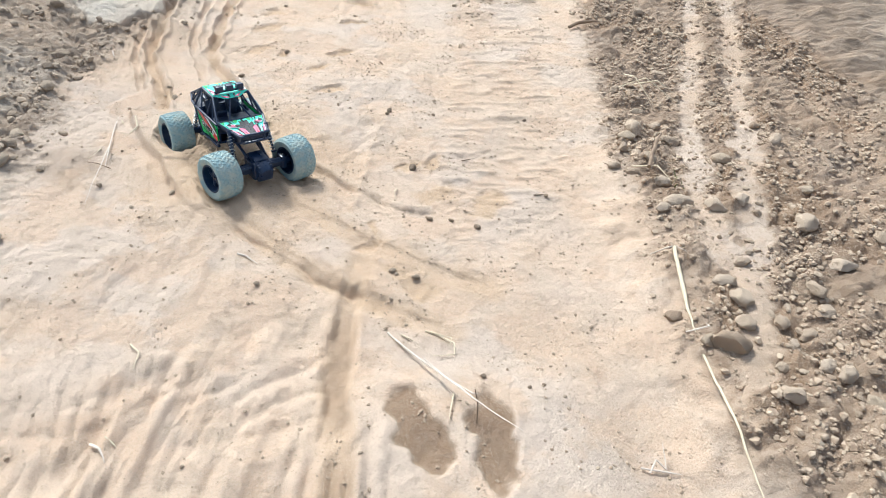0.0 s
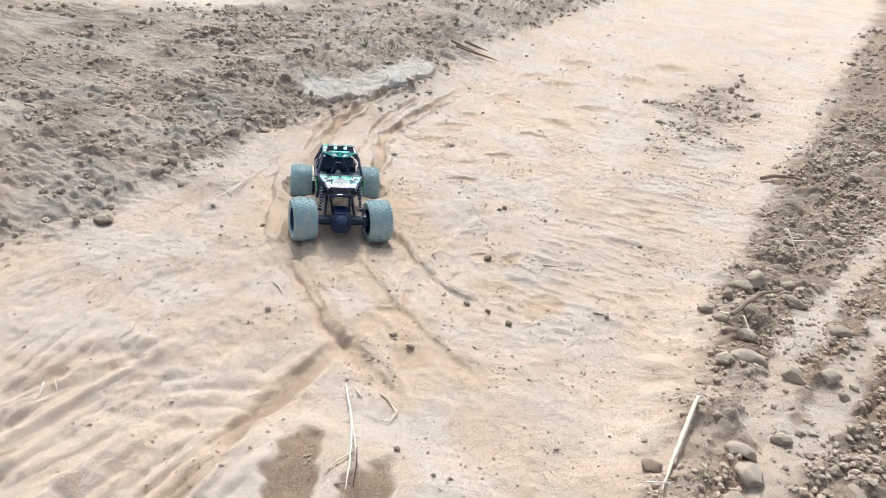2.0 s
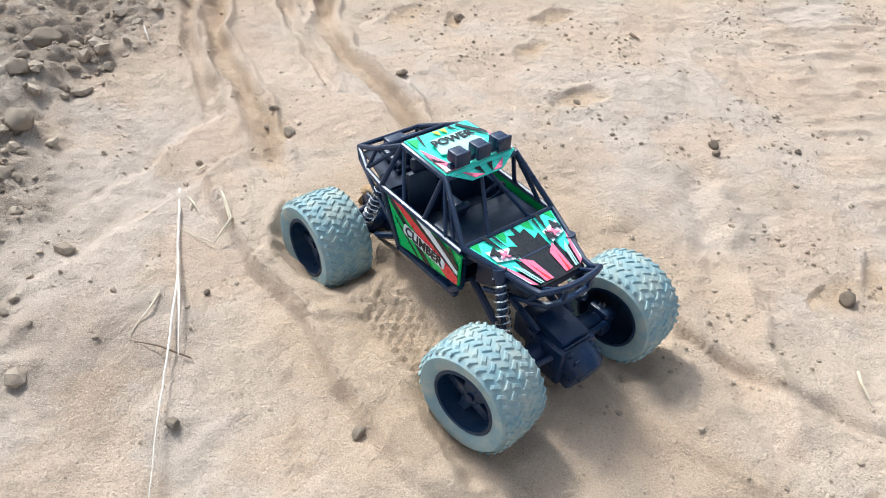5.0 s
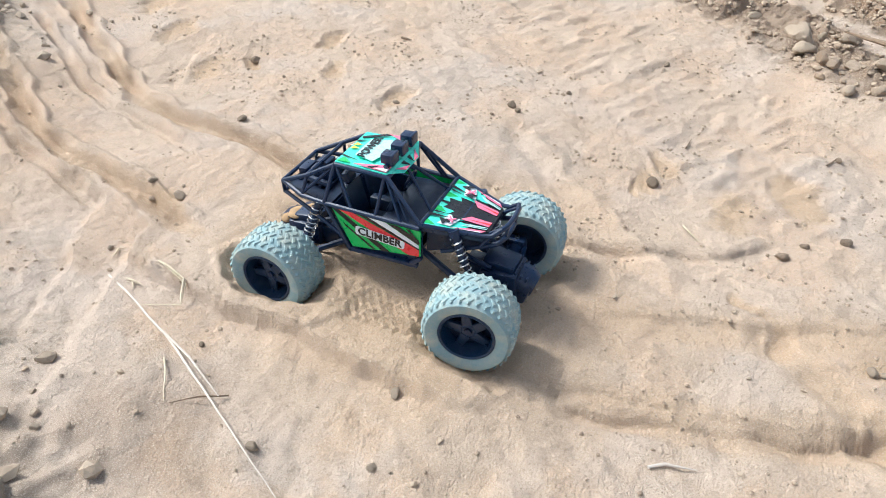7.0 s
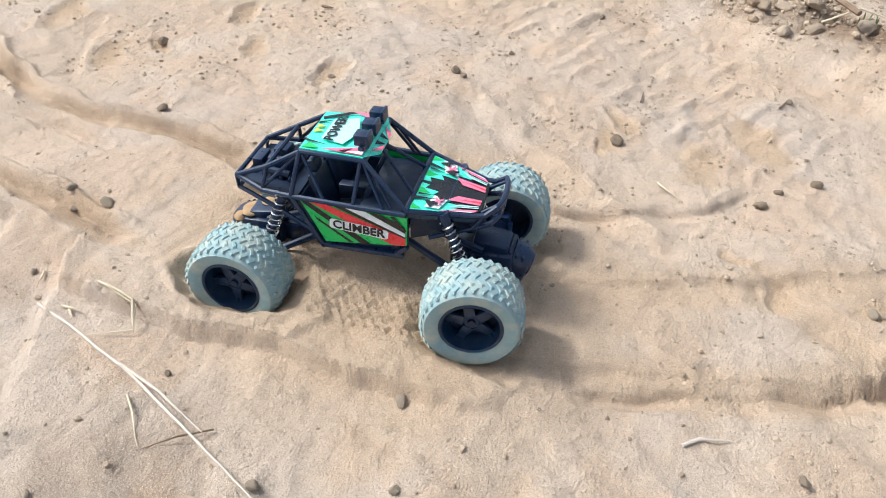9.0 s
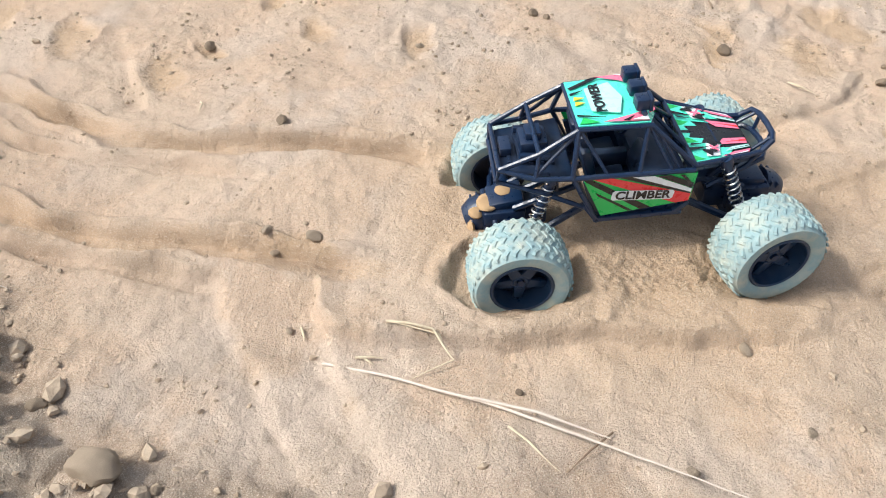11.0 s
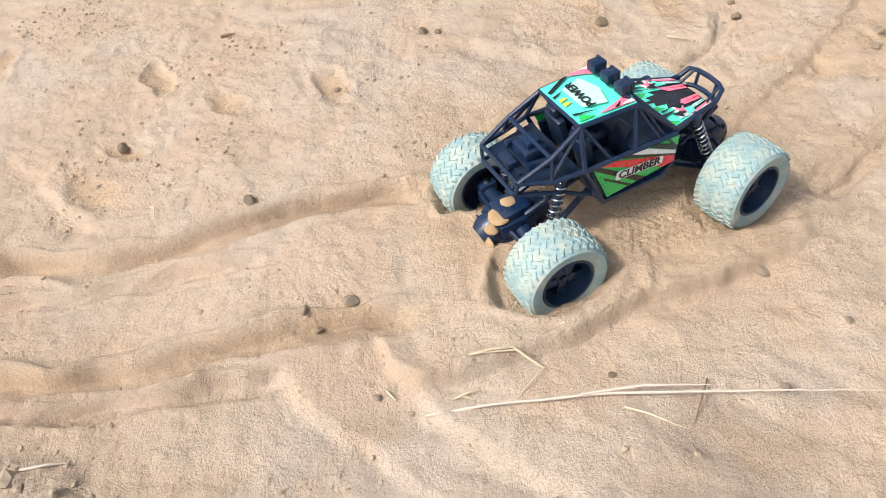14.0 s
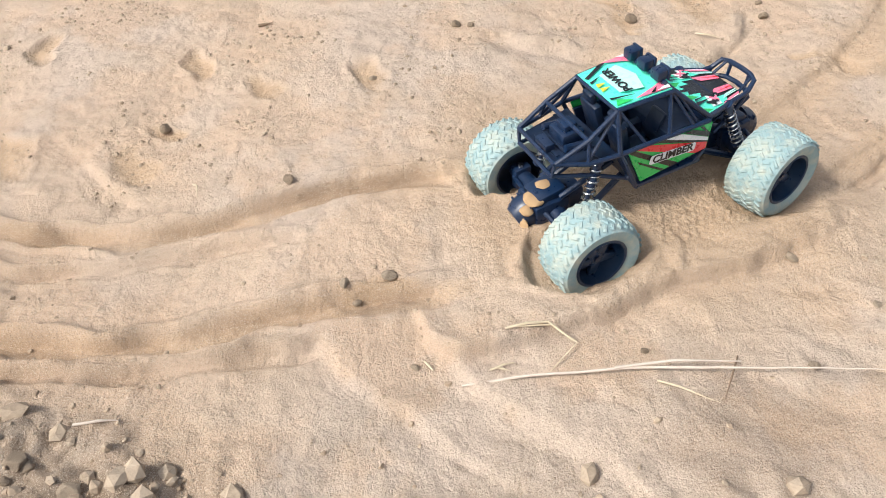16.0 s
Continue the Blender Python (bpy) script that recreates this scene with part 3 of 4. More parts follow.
def toy_car():
    car = tagged(new("toy_car"), "black and mint remote-control toy crawler with dusty tyres on churned sand", "toy car")
    for x in (-BASE / 2, BASE / 2):
        for y in (-TRACK / 2, TRACK / 2):
            wheel(car, x, y, 9 if x > 0 else 0)
    # hull with sills
    bm = bmesh.new()
    plate(bm, ((-0.050, 0.0465, 0.112), (0.044, 0.0465, 0.109), (0.043, 0.0455, 0.080), (0.030, 0.044, 0.071), (-0.028, 0.044, 0.069), (-0.040, 0.0455, 0.078)), (0, -0.003, 0))
    plate(bm, ((-0.050, -0.0465, 0.112), (0.044, -0.0465, 0.109), (0.043, -0.0455, 0.080), (0.030, -0.044, 0.071), (-0.028, -0.044, 0.069), (-0.040, -0.0455, 0.078)), (0, 0.003, 0))
    plate(bm, ((0.034, 0.044, 0.073), (0.034, -0.044, 0.073), (-0.030, -0.044, 0.071), (-0.030, 0.044, 0.071)), (0, 0, 0.004))
    plate(bm, ((-0.040, 0.045, 0.078), (-0.040, -0.045, 0.078), (-0.056, -0.040, 0.114), (-0.056, 0.040, 0.114)), (-0.003, 0, 0))
    part("hull", bm, BLACK, car, smooth=False)
    for side in (-1, 1):
        bm = bmesh.new()
        box(bm, (0.0, side * 0.0465, 0.0705), (0.078, 0.006, 0.005), bevel=0.0015)
        box(bm, (0.037, side * 0.0465, 0.076), (0.016, 0.006, 0.005), (0, -42, 0), 0.0015)
        box(bm, (-0.041, side * 0.0465, 0.078), (0.024, 0.006, 0.005), (0, 58, 0), 0.0015)
        part("sill", bm, BLACK, car)
    # nose under the bonnet
    bm = bmesh.new()
    plate(bm, ((0.040, 0.046, 0.1185), (0.101, 0.0265, 0.1085), (0.101, -0.0265, 0.1085), (0.040, -0.046, 0.1185)), (0, 0, -0.006))
    plate(bm, ((0.042, 0.030, 0.113), (0.098, 0.020, 0.104), (0.090, 0.018, 0.088), (0.040, 0.028, 0.076)), (0, -0.004, 0))
    plate(bm, ((0.042, -0.030, 0.113), (0.098, -0.020, 0.104), (0.090, -0.018, 0.088), (0.040, -0.028, 0.076)), (0, 0.004, 0))
    plate(bm, ((0.101, 0.025, 0.108), (0.101, -0.025, 0.108), (0.092, -0.019, 0.090), (0.092, 0.019, 0.090)), (-0.003, 0, 0))
    part("nose", bm, BLACK, car, smooth=False)

    def on_bonnet(u, v, lift=0.0):
        return (0.040 + 0.062 * u, v * (0.0465 - 0.020 * u), 0.1190 - 0.0100 * u + lift)

    bm = plate(bmesh.new(), [on_bonnet(u, v) for u, v in ((0, -1), (0.9, -1), (1, -0.75), (1, 0.75), (0.9, 1), (0, 1))], (0.0003, 0, 0.0022))
    bonnet = part("bonnet", bm, INK, car, "black bonnet panel with mint and pink print", smooth=False)
    prints = (
        (MINT, ((0.02, -0.97), (0.60, -0.97), (0.74, -0.66), (0.50, -0.60), (0.62, -0.44), (0.30, -0.40), (0.36, -0.24), (0.16, -0.20), (0.20, -0.06), (0.02, -0.03))),
        (GREEN, ((0.03, -0.40), (0.26, -0.36), (0.14, -0.22), (0.03, -0.20))), (GREEN, ((0.03, -0.94), (0.24, -0.94), (0.05, -0.74))),
        (PINK, ((0.52, -0.50), (0.97, -0.52), (0.98, -0.24), (0.64, -0.26))), (RED, ((0.66, -0.42), (0.97, -0.42), (0.98, -0.32))),
        (PINK, ((0.46, -0.97), (0.92, -0.96), (0.97, -0.82), (0.70, -0.86))), (WHITE, ((0.60, -0.97), (0.90, -0.97), (0.92, -0.92))),
        (PALE_MINT, ((0.58, -0.80), (0.97, -0.74), (0.97, -0.62), (0.70, -0.66))), (INK, ((0.62, -0.76), (0.97, -0.70), (0.97, -0.67))),
        (INK, ((0.05, -0.66), (0.40, -0.58), (0.06, -0.56))), (INK, ((0.10, -0.50), (0.34, -0.46), (0.12, -0.44))),
    )
    for mirror in (1, -1):
        for n, (mat, outline) in enumerate(prints):
            lift = 0.0023 + 0.00018 * n
            part("print", plate(bmesh.new(), [on_bonnet(u, v * mirror, lift) for u, v in outline], (0, 0, 0.00022)), mat, bonnet, smooth=False)
    for side in (-1, 1):
        part("print", plate(bmesh.new(), [on_bonnet(u, v * side, 0.0038) for u, v in ((0.26, -0.90), (0.46, -0.94), (0.54, -0.52), (0.34, -0.46))], (0, 0, 0.0003)), WHITE, bonnet, smooth=False)
        for words, u, v, size, mat in (("4", 0.34, 0.80, 0.0165, INK), ("x", 0.40, 0.67, 0.0150, PINK), ("4", 0.46, 0.54, 0.0165, INK)):
            lettering("lettering", words, size, axes(on_bonnet(u, side * v, 0.0050), (-0.25 * side, 1, 0), (-1, -0.25 * side, 0)), mat, bonnet)

    # roof
    def on_roof(u, v, lift=0.0):
        return (-0.054 + 0.058 * u, v * (0.0325 + 0.003 * u), 0.1575 + 0.0015 * math.sin(math.pi * u) + lift)

    bm = plate(bmesh.new(), [on_roof(u, v) for u, v in ((0, -1), (1, -1), (1, 1), (0, 1))], (0, 0, 0.003))
    plate(bm, (on_roof(1, -1), on_roof(1, -1, 0.003), (0.013, -0.016, 0.1535), (0.013, 0.016, 0.1535), on_roof(1, 1, 0.003), on_roof(1, 1)), (-0.002, 0, -0.0005))
    roof = part("roof", bm, MINT, car, "mint roof panel printed with dark and pink stripes", smooth=False)
    for n, (mat, outline) in enumerate((
        (GREEN, ((0.02, -0.96), (0.30, -0.96), (0.10, -0.70))), (INK, ((0.05, 0.55), (0.55, 0.96), (0.40, 0.96), (0.02, 0.66))), (INK, ((0.02, 0.30), (0.22, 0.46), (0.02, 0.40))),
        (PINK, ((0.35, -0.97), (0.98, -0.97), (0.98, -0.55), (0.80, -0.72))), (PINK, ((0.45, 0.97), (0.98, 0.97), (0.98, 0.50), (0.80, 0.72))),
        (PALE_MINT, ((0.24, -0.50), (0.62, -0.66), (0.74, 0.0), (0.62, 0.66), (0.24, 0.50))), (YELLOW, ((0.04, -0.20), (0.20, -0.12), (0.06, -0.02))), (YELLOW, ((0.04, 0.02), (0.20, 0.10), (0.06, 0.20))),
        (INK, ((0.62, -0.97), (0.80, -0.78), (0.70, -0.97))), (INK, ((0.02, -0.58), (0.40, -0.80), (0.02, -0.66))), (WHITE, ((0.74, -0.97), (0.98, -0.80), (0.98, -0.97))), (WHITE, ((0.74, 0.97), (0.98, 0.80), (0.98, 0.97))),
    )):
        part("print", plate(bmesh.new(), [on_roof(u, v, 0.0034 + 0.0001 * n) for u, v in outline], (0, 0, 0.0004)), mat, roof, smooth=False)
    lettering("lettering", "POWER", 0.0118, axes(on_roof(0.38, 0, 0.0052), (0, 1, 0), (-1, 0, 0)), INK, roof)
    for mat, outline in ((PINK, ((0.0060, -0.021, 0.1586), (0.0136, -0.0135, 0.1556), (0.0136, -0.0045, 0.1556))), (PINK, ((0.0060, 0.021, 0.1586), (0.0136, 0.0135, 0.1556), (0.0136, 0.0045, 0.1556))), (INK, ((0.0062, -0.009, 0.1587), (0.0132, -0.004, 0.1560), (0.0062, -0.004, 0.1587))), (INK, ((0.0062, 0.009, 0.1587), (0.0132, 0.004, 0.1560), (0.0062, 0.004, 0.1587)))):
        part("print", plate(bmesh.new(), outline, (0.0003, 0, 0.0008)), mat, roof, smooth=False)
    # lamp bar
    bm = tube(bmesh.new(), ((0.000, -0.030, 0.1645), (0.000, 0.030, 0.1645)), 0.0022)
    for y in (-0.026, 0.026):
        tube(bm, ((0.000, y, 0.1590), (0.000, y, 0.1650)), 0.0020)
    bar = part("lamp_bar", bm, BLACK, car)
    for y in (-0.021, 0.0, 0.021):
        bm = box(bmesh.new(), (-0.001, y, 0.1705), (0.0115, 0.0125, 0.0105), (0, 0, 0), 0.0016)
        box(bm, (0.0055, y, 0.1705), (0.003, 0.0138, 0.0118), (0, 0, 0), 0.0008)
        part("roof_lamp", bm, BLACK, bar)
    # side panels
    for side in (-1, 1):
        def on_side(x, z, lift=0.0):
            return (x, side * (0.0490 - 0.045 * (0.115 - z) + lift), z)

        bm = plate(bmesh.new(), [on_side(x, z) for x, z in ((-0.052, 0.1205), (0.045, 0.1150), (0.043, 0.084), (-0.033, 0.0755))], (0, side * 0.0018, 0))
        panel = part("side_panel", bm, GREEN, car, "green side panel with red and white stripes", smooth=False)
        for n, (mat, outline) in enumerate((
            (INK, ((-0.052, 0.1205), (-0.046, 0.1200), (0.010, 0.0805), (-0.002, 0.0790), (-0.033, 0.096))), (GREEN, ((-0.048, 0.116), (-0.042, 0.111), (0.000, 0.0800), (-0.031, 0.0765))),
            (INK, ((-0.040, 0.104), (-0.006, 0.0795), (-0.010, 0.0790), (-0.038, 0.100))), (RED, ((-0.045, 0.1198), (-0.028, 0.1188), (0.0425, 0.0925), (0.0420, 0.0845), (0.030, 0.0835))),
            (INK, ((-0.022, 0.1186), (-0.008, 0.1178), (0.0425, 0.0950), (0.0425, 0.0925))), (WHITE, ((-0.010, 0.1178), (0.008, 0.1168), (0.0425, 0.0985), (0.0425, 0.0945))),
            (INK, ((0.010, 0.1167), (0.022, 0.1160), (0.0430, 0.1050), (0.0428, 0.0990))), (INK, ((0.030, 0.1155), (0.034, 0.1153), (0.0440, 0.1020), (0.0435, 0.1010))),
        )):
            part("print", plate(bmesh.new(), [on_side(x, z, 0.0019 + 0.00012 * n) for x, z in outline], (0, side * 0.0002, 0)), mat, panel, smooth=False)
        outline = [(-0.0265, 0.0960), (-0.0250, 0.0940), (0.0250, 0.0895), (0.0268, 0.0910), (0.0278, 0.0975), (0.0262, 0.0995), (-0.0235, 0.1045), (-0.0255, 0.1030)]
        part("print", plate(bmesh.new(), [on_side(x, z, 0.0031) for x, z in outline], (0, side * 0.0003, 0)), WHITE, panel, smooth=False)
        lettering("lettering", "CLIMBER", 0.0122, axes(on_side(0.0006, 0.0970, 0.0037), (-side, 0, side * 0.08), (side * side * 0.08, side * 0.045, 1)), INK, panel)
    # cage
    for points, r in (
        (((-0.054, 0.0335, 0.1575), (0.005, 0.0365, 0.1575), (0.043, 0.0475, 0.1205), (0.098, 0.0290, 0.1110), (0.108, 0.0270, 0.1120)), 0.0024),
        (((-0.054, 0.0335, 0.1575), (-0.060, 0.0500, 0.1220), (-0.040, 0.0480, 0.0780)), 0.0024),
        (((-0.054, 0.0335, 0.1570), (-0.086, 0.0370, 0.1395), (-0.119, 0.0330, 0.1240)), 0.0024),
        (((-0.119, 0.0330, 0.1240), (-0.090, 0.0440, 0.1190), (-0.060, 0.0500, 0.1210), (0.043, 0.0490, 0.1170)), 0.0024),
        (((-0.119, 0.0330, 0.1240), (-0.121, 0.0300, 0.1090), (-0.085, 0.0400, 0.1010), (-0.045, 0.0460, 0.0830)), 0.0022),
        (((0.002, 0.0365, 0.1570), (-0.004, 0.0490, 0.1190)), 0.0020), (((0.004, 0.0365, 0.1560), (0.024, 0.0490, 0.1180)), 0.0016),
        (((-0.052, 0.0340, 0.1560), (-0.030, 0.0490, 0.1195)), 0.0016), (((0.008, 0.0030, 0.1540), (0.043, 0.0220, 0.1205)), 0.0017), (((0.030, 0.0460, 0.1190), (0.012, 0.0385, 0.1500)), 0.0014),
        (((-0.086, 0.0370, 0.1395), (-0.090, 0.0440, 0.1190)), 0.0018), (((-0.054, 0.0335, 0.1560), (-0.092, 0.0430, 0.1190)), 0.0018),
        (((0.108, 0.0270, 0.1120), (0.117, 0.0235, 0.1195), (0.120, 0.0150, 0.1205), (0.121, 0.0000, 0.1205)), 0.0026), (((0.096, 0.0270, 0.0960), (0.112, 0.0240, 0.1020), (0.117, 0.0140, 0.1040), (0.118, 0.0000, 0.1045)), 0.0026),
        (((0.108, 0.0270, 0.1120), (0.096, 0.0270, 0.0960), (0.060, 0.0380, 0.0880)), 0.0022), (((0.117, 0.0130, 0.1040), (0.120, 0.0130, 0.1205)), 0.0018), (((0.101, 0.0200, 0.1080), (0.119, 0.0180, 0.1200)), 0.0016),
    ):
        for half in both_sides(points):
            part("cage_tube", tube(bmesh.new(), half, r), BLACK, car)
    for y_end, x, z in ((0.0335, -0.054, 0.1575), (0.0365, 0.005, 0.1570), (0.0330, -0.119, 0.1240), (0.0300, -0.121, 0.1090), (0.0370, -0.086, 0.1395), (0.0480, 0.043, 0.1205)):
        part("cage_tube", tube(bmesh.new(), ((x, -y_end, z), (x, y_end, z)), 0.0022), BLACK, car)
    # seats, dash and cargo bed
    bm = box(bmesh.new(), (0.018, 0, 0.104), (0.040, 0.084, 0.022), (0, 0, 0), 0.003)
    box(bm, (0.002, -0.020, 0.118), (0.006, 0.020, 0.020), (0, 25, 0), 0.002)
    box(bm, (-0.005, 0.0, 0.100), (0.06, 0.010, 0.016), bevel=0.002)
    part("dashboard", bm, DARK, car)
    for y in (-0.021, 0.021):
        bm = box(bmesh.new(), (-0.022, y, 0.090), (0.032, 0.028, 0.014), (0, -6, 0), 0.003)
        box(bm, (-0.041, y, 0.112), (0.009, 0.028, 0.046), (0, -14, 0), 0.003)
        box(bm, (-0.047, y, 0.140), (0.008, 0.016, 0.012), (0, -14, 0), 0.003)
        part("seat", bm, DARK, car)
        ring = [(0.000 + 0.004 * math.cos(q), y + 0.011 * math.sin(q), 0.122 + 0.010 * math.cos(q)) for q in (2 * math.pi * k / 20 for k in range(20))]
    part("steering_wheel", tube(bmesh.new(), ring, 0.0014, 6, True), BLACK, car)
    bm = plate(bmesh.new(), ((-0.058, 0.044, 0.114), (-0.058, -0.044, 0.114), (-0.116, -0.030, 0.117), (-0.116, 0.030, 0.117)), (0, 0, 0.0025))
    for k in range(5):
        box(bm, (-0.072 - 0.009 * k, 0, 0.1195), (0.003, 0.052 - 0.003 * k, 0.003))
    part("cargo_bed", bm, DARK, car, smooth=False)
    bm = box(bmesh.new(), (-0.086, 0.0, 0.1265), (0.024, 0.026, 0.013), bevel=0.002)
    box(bm, (-0.086, 0.0, 0.1355), (0.014, 0.016, 0.008), bevel=0.0015)
    box(bm, (-0.110, 0.0, 0.1235), (0.010, 0.020, 0.008), bevel=0.001)
    for y in (-0.020, 0.020):
        tube(bm, ((-0.074, y, 0.122), (-0.100, y, 0.126)), 0.0035)
    part("engine_block", bm, BLACK, car)
    # axles
    for end in (1, -1):
        x = end * BASE / 2
        bm = tube(bmesh.new(), ((x, -0.066, WHEEL_R), (x, -0.03, WHEEL_R), (x, 0.03, WHEEL_R), (x, 0.066, WHEEL_R)), [0.0075, 0.0105, 0.0105, 0.0075], 12)
        box(bm, (x + end * 0.004, 0, 0.046), (0.040, 0.040, 0.034), (0, 0, 0), 0.004)
        box(bm, (x + end * 0.026, 0, 0.042), (0.018, 0.032, 0.026), (0, end * 18, 0), 0.004)
        box(bm, (x + end * 0.002, 0, 0.066), (0.034, 0.030, 0.010), (0, end * 8, 0), 0.003)
        box(bm, (x - end * 0.024, 0, 0.050), (0.024, 0.026, 0.022), bevel=0.003)
        tube(bm, ((x + end * 0.020, 0, 0.050), (x + end * 0.030, 0, 0.047), (x + end * 0.038, 0, 0.044)), [0.0175, 0.0165, 0.0120], 16)
        axle = part("axle_housing", bm, BLACK, car, "chunky black plastic gearbox and axle")
        if end < 0:
            for cx, cy, cz, rx, ry, rz in ((-0.127, -0.006, 0.0655, 0.010, 0.013, 0.0035), (-0.138, -0.010, 0.0590, 0.007, 0.009, 0.0045), (-0.112, 0.002, 0.0715, 0.008, 0.007, 0.0020), (-0.143, -0.012, 0.0440, 0.004, 0.009, 0.009)):
                lump_bm = bmesh.new()
                bmesh.ops.create_icosphere(lump_bm, subdivisions=2, radius=1.0)
                for v in lump_bm.verts:
                    k = 1 + 0.3 * noise.noise(v.co * 2.3 + Vector((cx * 90, 0, 0)))
                    v.co = Vector((cx + v.co.x * rx * k, cy + v.co.y * ry * k, cz + v.co.z * rz * k))
                part("caked_sand", lump_bm, CAKED, axle, "damp sand caked on the gearbox")
        for k in range(4):
            part("rib", box(bmesh.new(), (x + end * (0.014 + 0.006 * k), 0, 0.0645 - 0.0022 * k), (0.0022, 0.028, 0.005), (0, end * 18, 0), 0.0006), BLACK, axle)
        for y in (-0.052, 0.052):
            part("knuckle", box(bmesh.new(), (x, y, WHEEL_R), (0.020, 0.012, 0.026), (0, 0, 0), 0.003), BLACK, axle)
            part("screw", tube(bmesh.new(), ((x, y, WHEEL_R + 0.012), (x, y, WHEEL_R + 0.0155)), 0.0030, 8), STEEL, axle)
        for y in (-0.026, 0.026):
            part("link_arm", tube(bmesh.new(), ((x - end * 0.006, y * 1.3, 0.036), (end * 0.034, y, 0.074)), 0.0034), BLACK, car)
            part("link_arm", tube(bmesh.new(), ((x - end * 0.004, y * 0.7, 0.066), (end * 0.046, y * 0.9, 0.092)), 0.0030), BLACK, car)
            part("link_arm", tube(bmesh.new(), ((x + end * 0.010, y * 1.9, 0.050), (x + end * 0.016, 0, 0.056)), 0.0026), BLACK, car)
        for y in (-1, 1):
            shock(car, (end * 0.074, y * 0.037, 0.113), (end * 0.094, y * 0.043, 0.060))
        part("shock_tower", plate(bmesh.new(), ((end * 0.070, -0.042, 0.116), (end * 0.070, 0.042, 0.116), (end * 0.066, 0.026, 0.088), (end * 0.066, -0.026, 0.088)), (end * 0.004, 0, 0)), BLACK, car, smooth=False)
    car.matrix_basis = Matrix.Translation(CAR_AT) @ Euler((radians(-1.0), radians(CAR_PITCH), radians(CAR_YAW))).to_matrix().to_4x4()
    return car


toy_car()


# ---- stones and clods ----
def rock_mesh(name, seed, mat, flat=0.7, angular=True):
    """A rough lump about 1 across, broken along a few planes."""
    rng = random.Random(seed)
    bm = bmesh.new()
    bmesh.ops.create_icosphere(bm, subdivisions=3, radius=0.5)
    cuts = [(Vector((rng.gauss(0, 1), rng.gauss(0, 1), rng.gauss(0, 1))).normalized(), rng.uniform(0.27, 0.43)) for _ in range(6 if angular else 3)]
    for v in bm.verts:
        for n, d in cuts:
            over = v.co.dot(n) - d
            if over > 0:
                v.co -= n * over
        k = 1 + 0.14 * noise.noise(v.co * 3.1 + Vector((seed, 0, 0))) + 0.16 * noise.noise(v.co * 7 + Vector((0, seed, 0))) + 0.07 * noise.noise(v.co * 17 + Vector((0, 0, seed)))
        v.co = Vector((v.co.x * k, v.co.y * k * 0.85, v.co.z * k * flat))
    me = bpy.data.meshes.new(name)
    bm.to_mesh(me)
    bm.free()
    me.shade_smooth()
    me.set_sharp_from_angle(angle=radians(46))
    me.materials.append(mat)
    return me


GREYS = [rock_mesh("stone", 3 + k, GREY_STONE, 0.62) for k in range(5)]
CLODS = [rock_mesh("clod", 20 + k, CLOD, 0.75, k % 2 == 0) for k in range(6)]
PALES = [rock_mesh("clod", 60 + k, PALE_CLOD, 0.7, k == 0) for k in range(5)]
DARKS = [rock_mesh("pebble", 40 + k, DARK_STONE, 0.75, False) for k in range(3)]
dice = random.Random(5)


def lump(meshes, name, x, y, size, label, category, group="", sink=0.28):
    ob = new(name, dice.choice(meshes))
    s = size * dice.uniform(0.9, 1.1)
    ob.matrix_basis = pose(x, y, height(x, y) + s * 0.62 * (0.5 - sink), dice.uniform(-14, 14), dice.uniform(-14, 14), dice.uniform(0, 360)) @ Matrix.Diagonal((s * dice.uniform(0.9, 1.25), s, s * dice.uniform(0.75, 1.05), 1))
    return tagged(ob, label, category, group)


# single pebbles on the sand
for x, y, size in ((0.012, 1.209, 0.015), (0.016, 1.395, 0.017), (0.008, 1.643, 0.014), (0.003, 0.788, 0.012), (0.109, 1.619, 0.009), (0.328, 1.591, 0.010), (0.27, 1.265, 0.011), (0.064, 0.754, 0.007), (-0.326, 1.836, 0.014), (-0.205, 2.003, 0.016), (-0.567, 1.499, 0.007), (0.098, 1.172, 0.016), (-0.001, 1.623, 0.010), (0.054, 1.202, 0.012)):
    lump(DARKS, "pebble", x, y, size, "small dark brown pebble lying on pale sand", "pebble", "pebbles on the sand", 0.15)
for x, y, size in ((-0.049, 1.037, 0.014), (-0.086, 1.060, 0.012), (-0.080, 1.050, 0.009), (-0.315, 1.051, 0.010), (-0.593, 1.364, 0.011), (-0.529, 1.284, 0.008), (-0.10, 0.99, 0.007), (-0.475, 1.722, 0.013), (-0.488, 1.763, 0.011), (-0.497, 1.752, 0.008), (-0.462, 1.335, 0.011), (-0.121, 1.754, 0.009), (-0.572, 1.698, 0.007)):
    lump(PALES, "clod", x, y, size, "small crumbly brown clod on loose sand", "clod", "clods on the sand", 0.15)
lump(CLODS[1::2], "boulder", 0.405, 0.782, 0.058, "large mossy grey stone at the track's edge", "stone", sink=0.22)
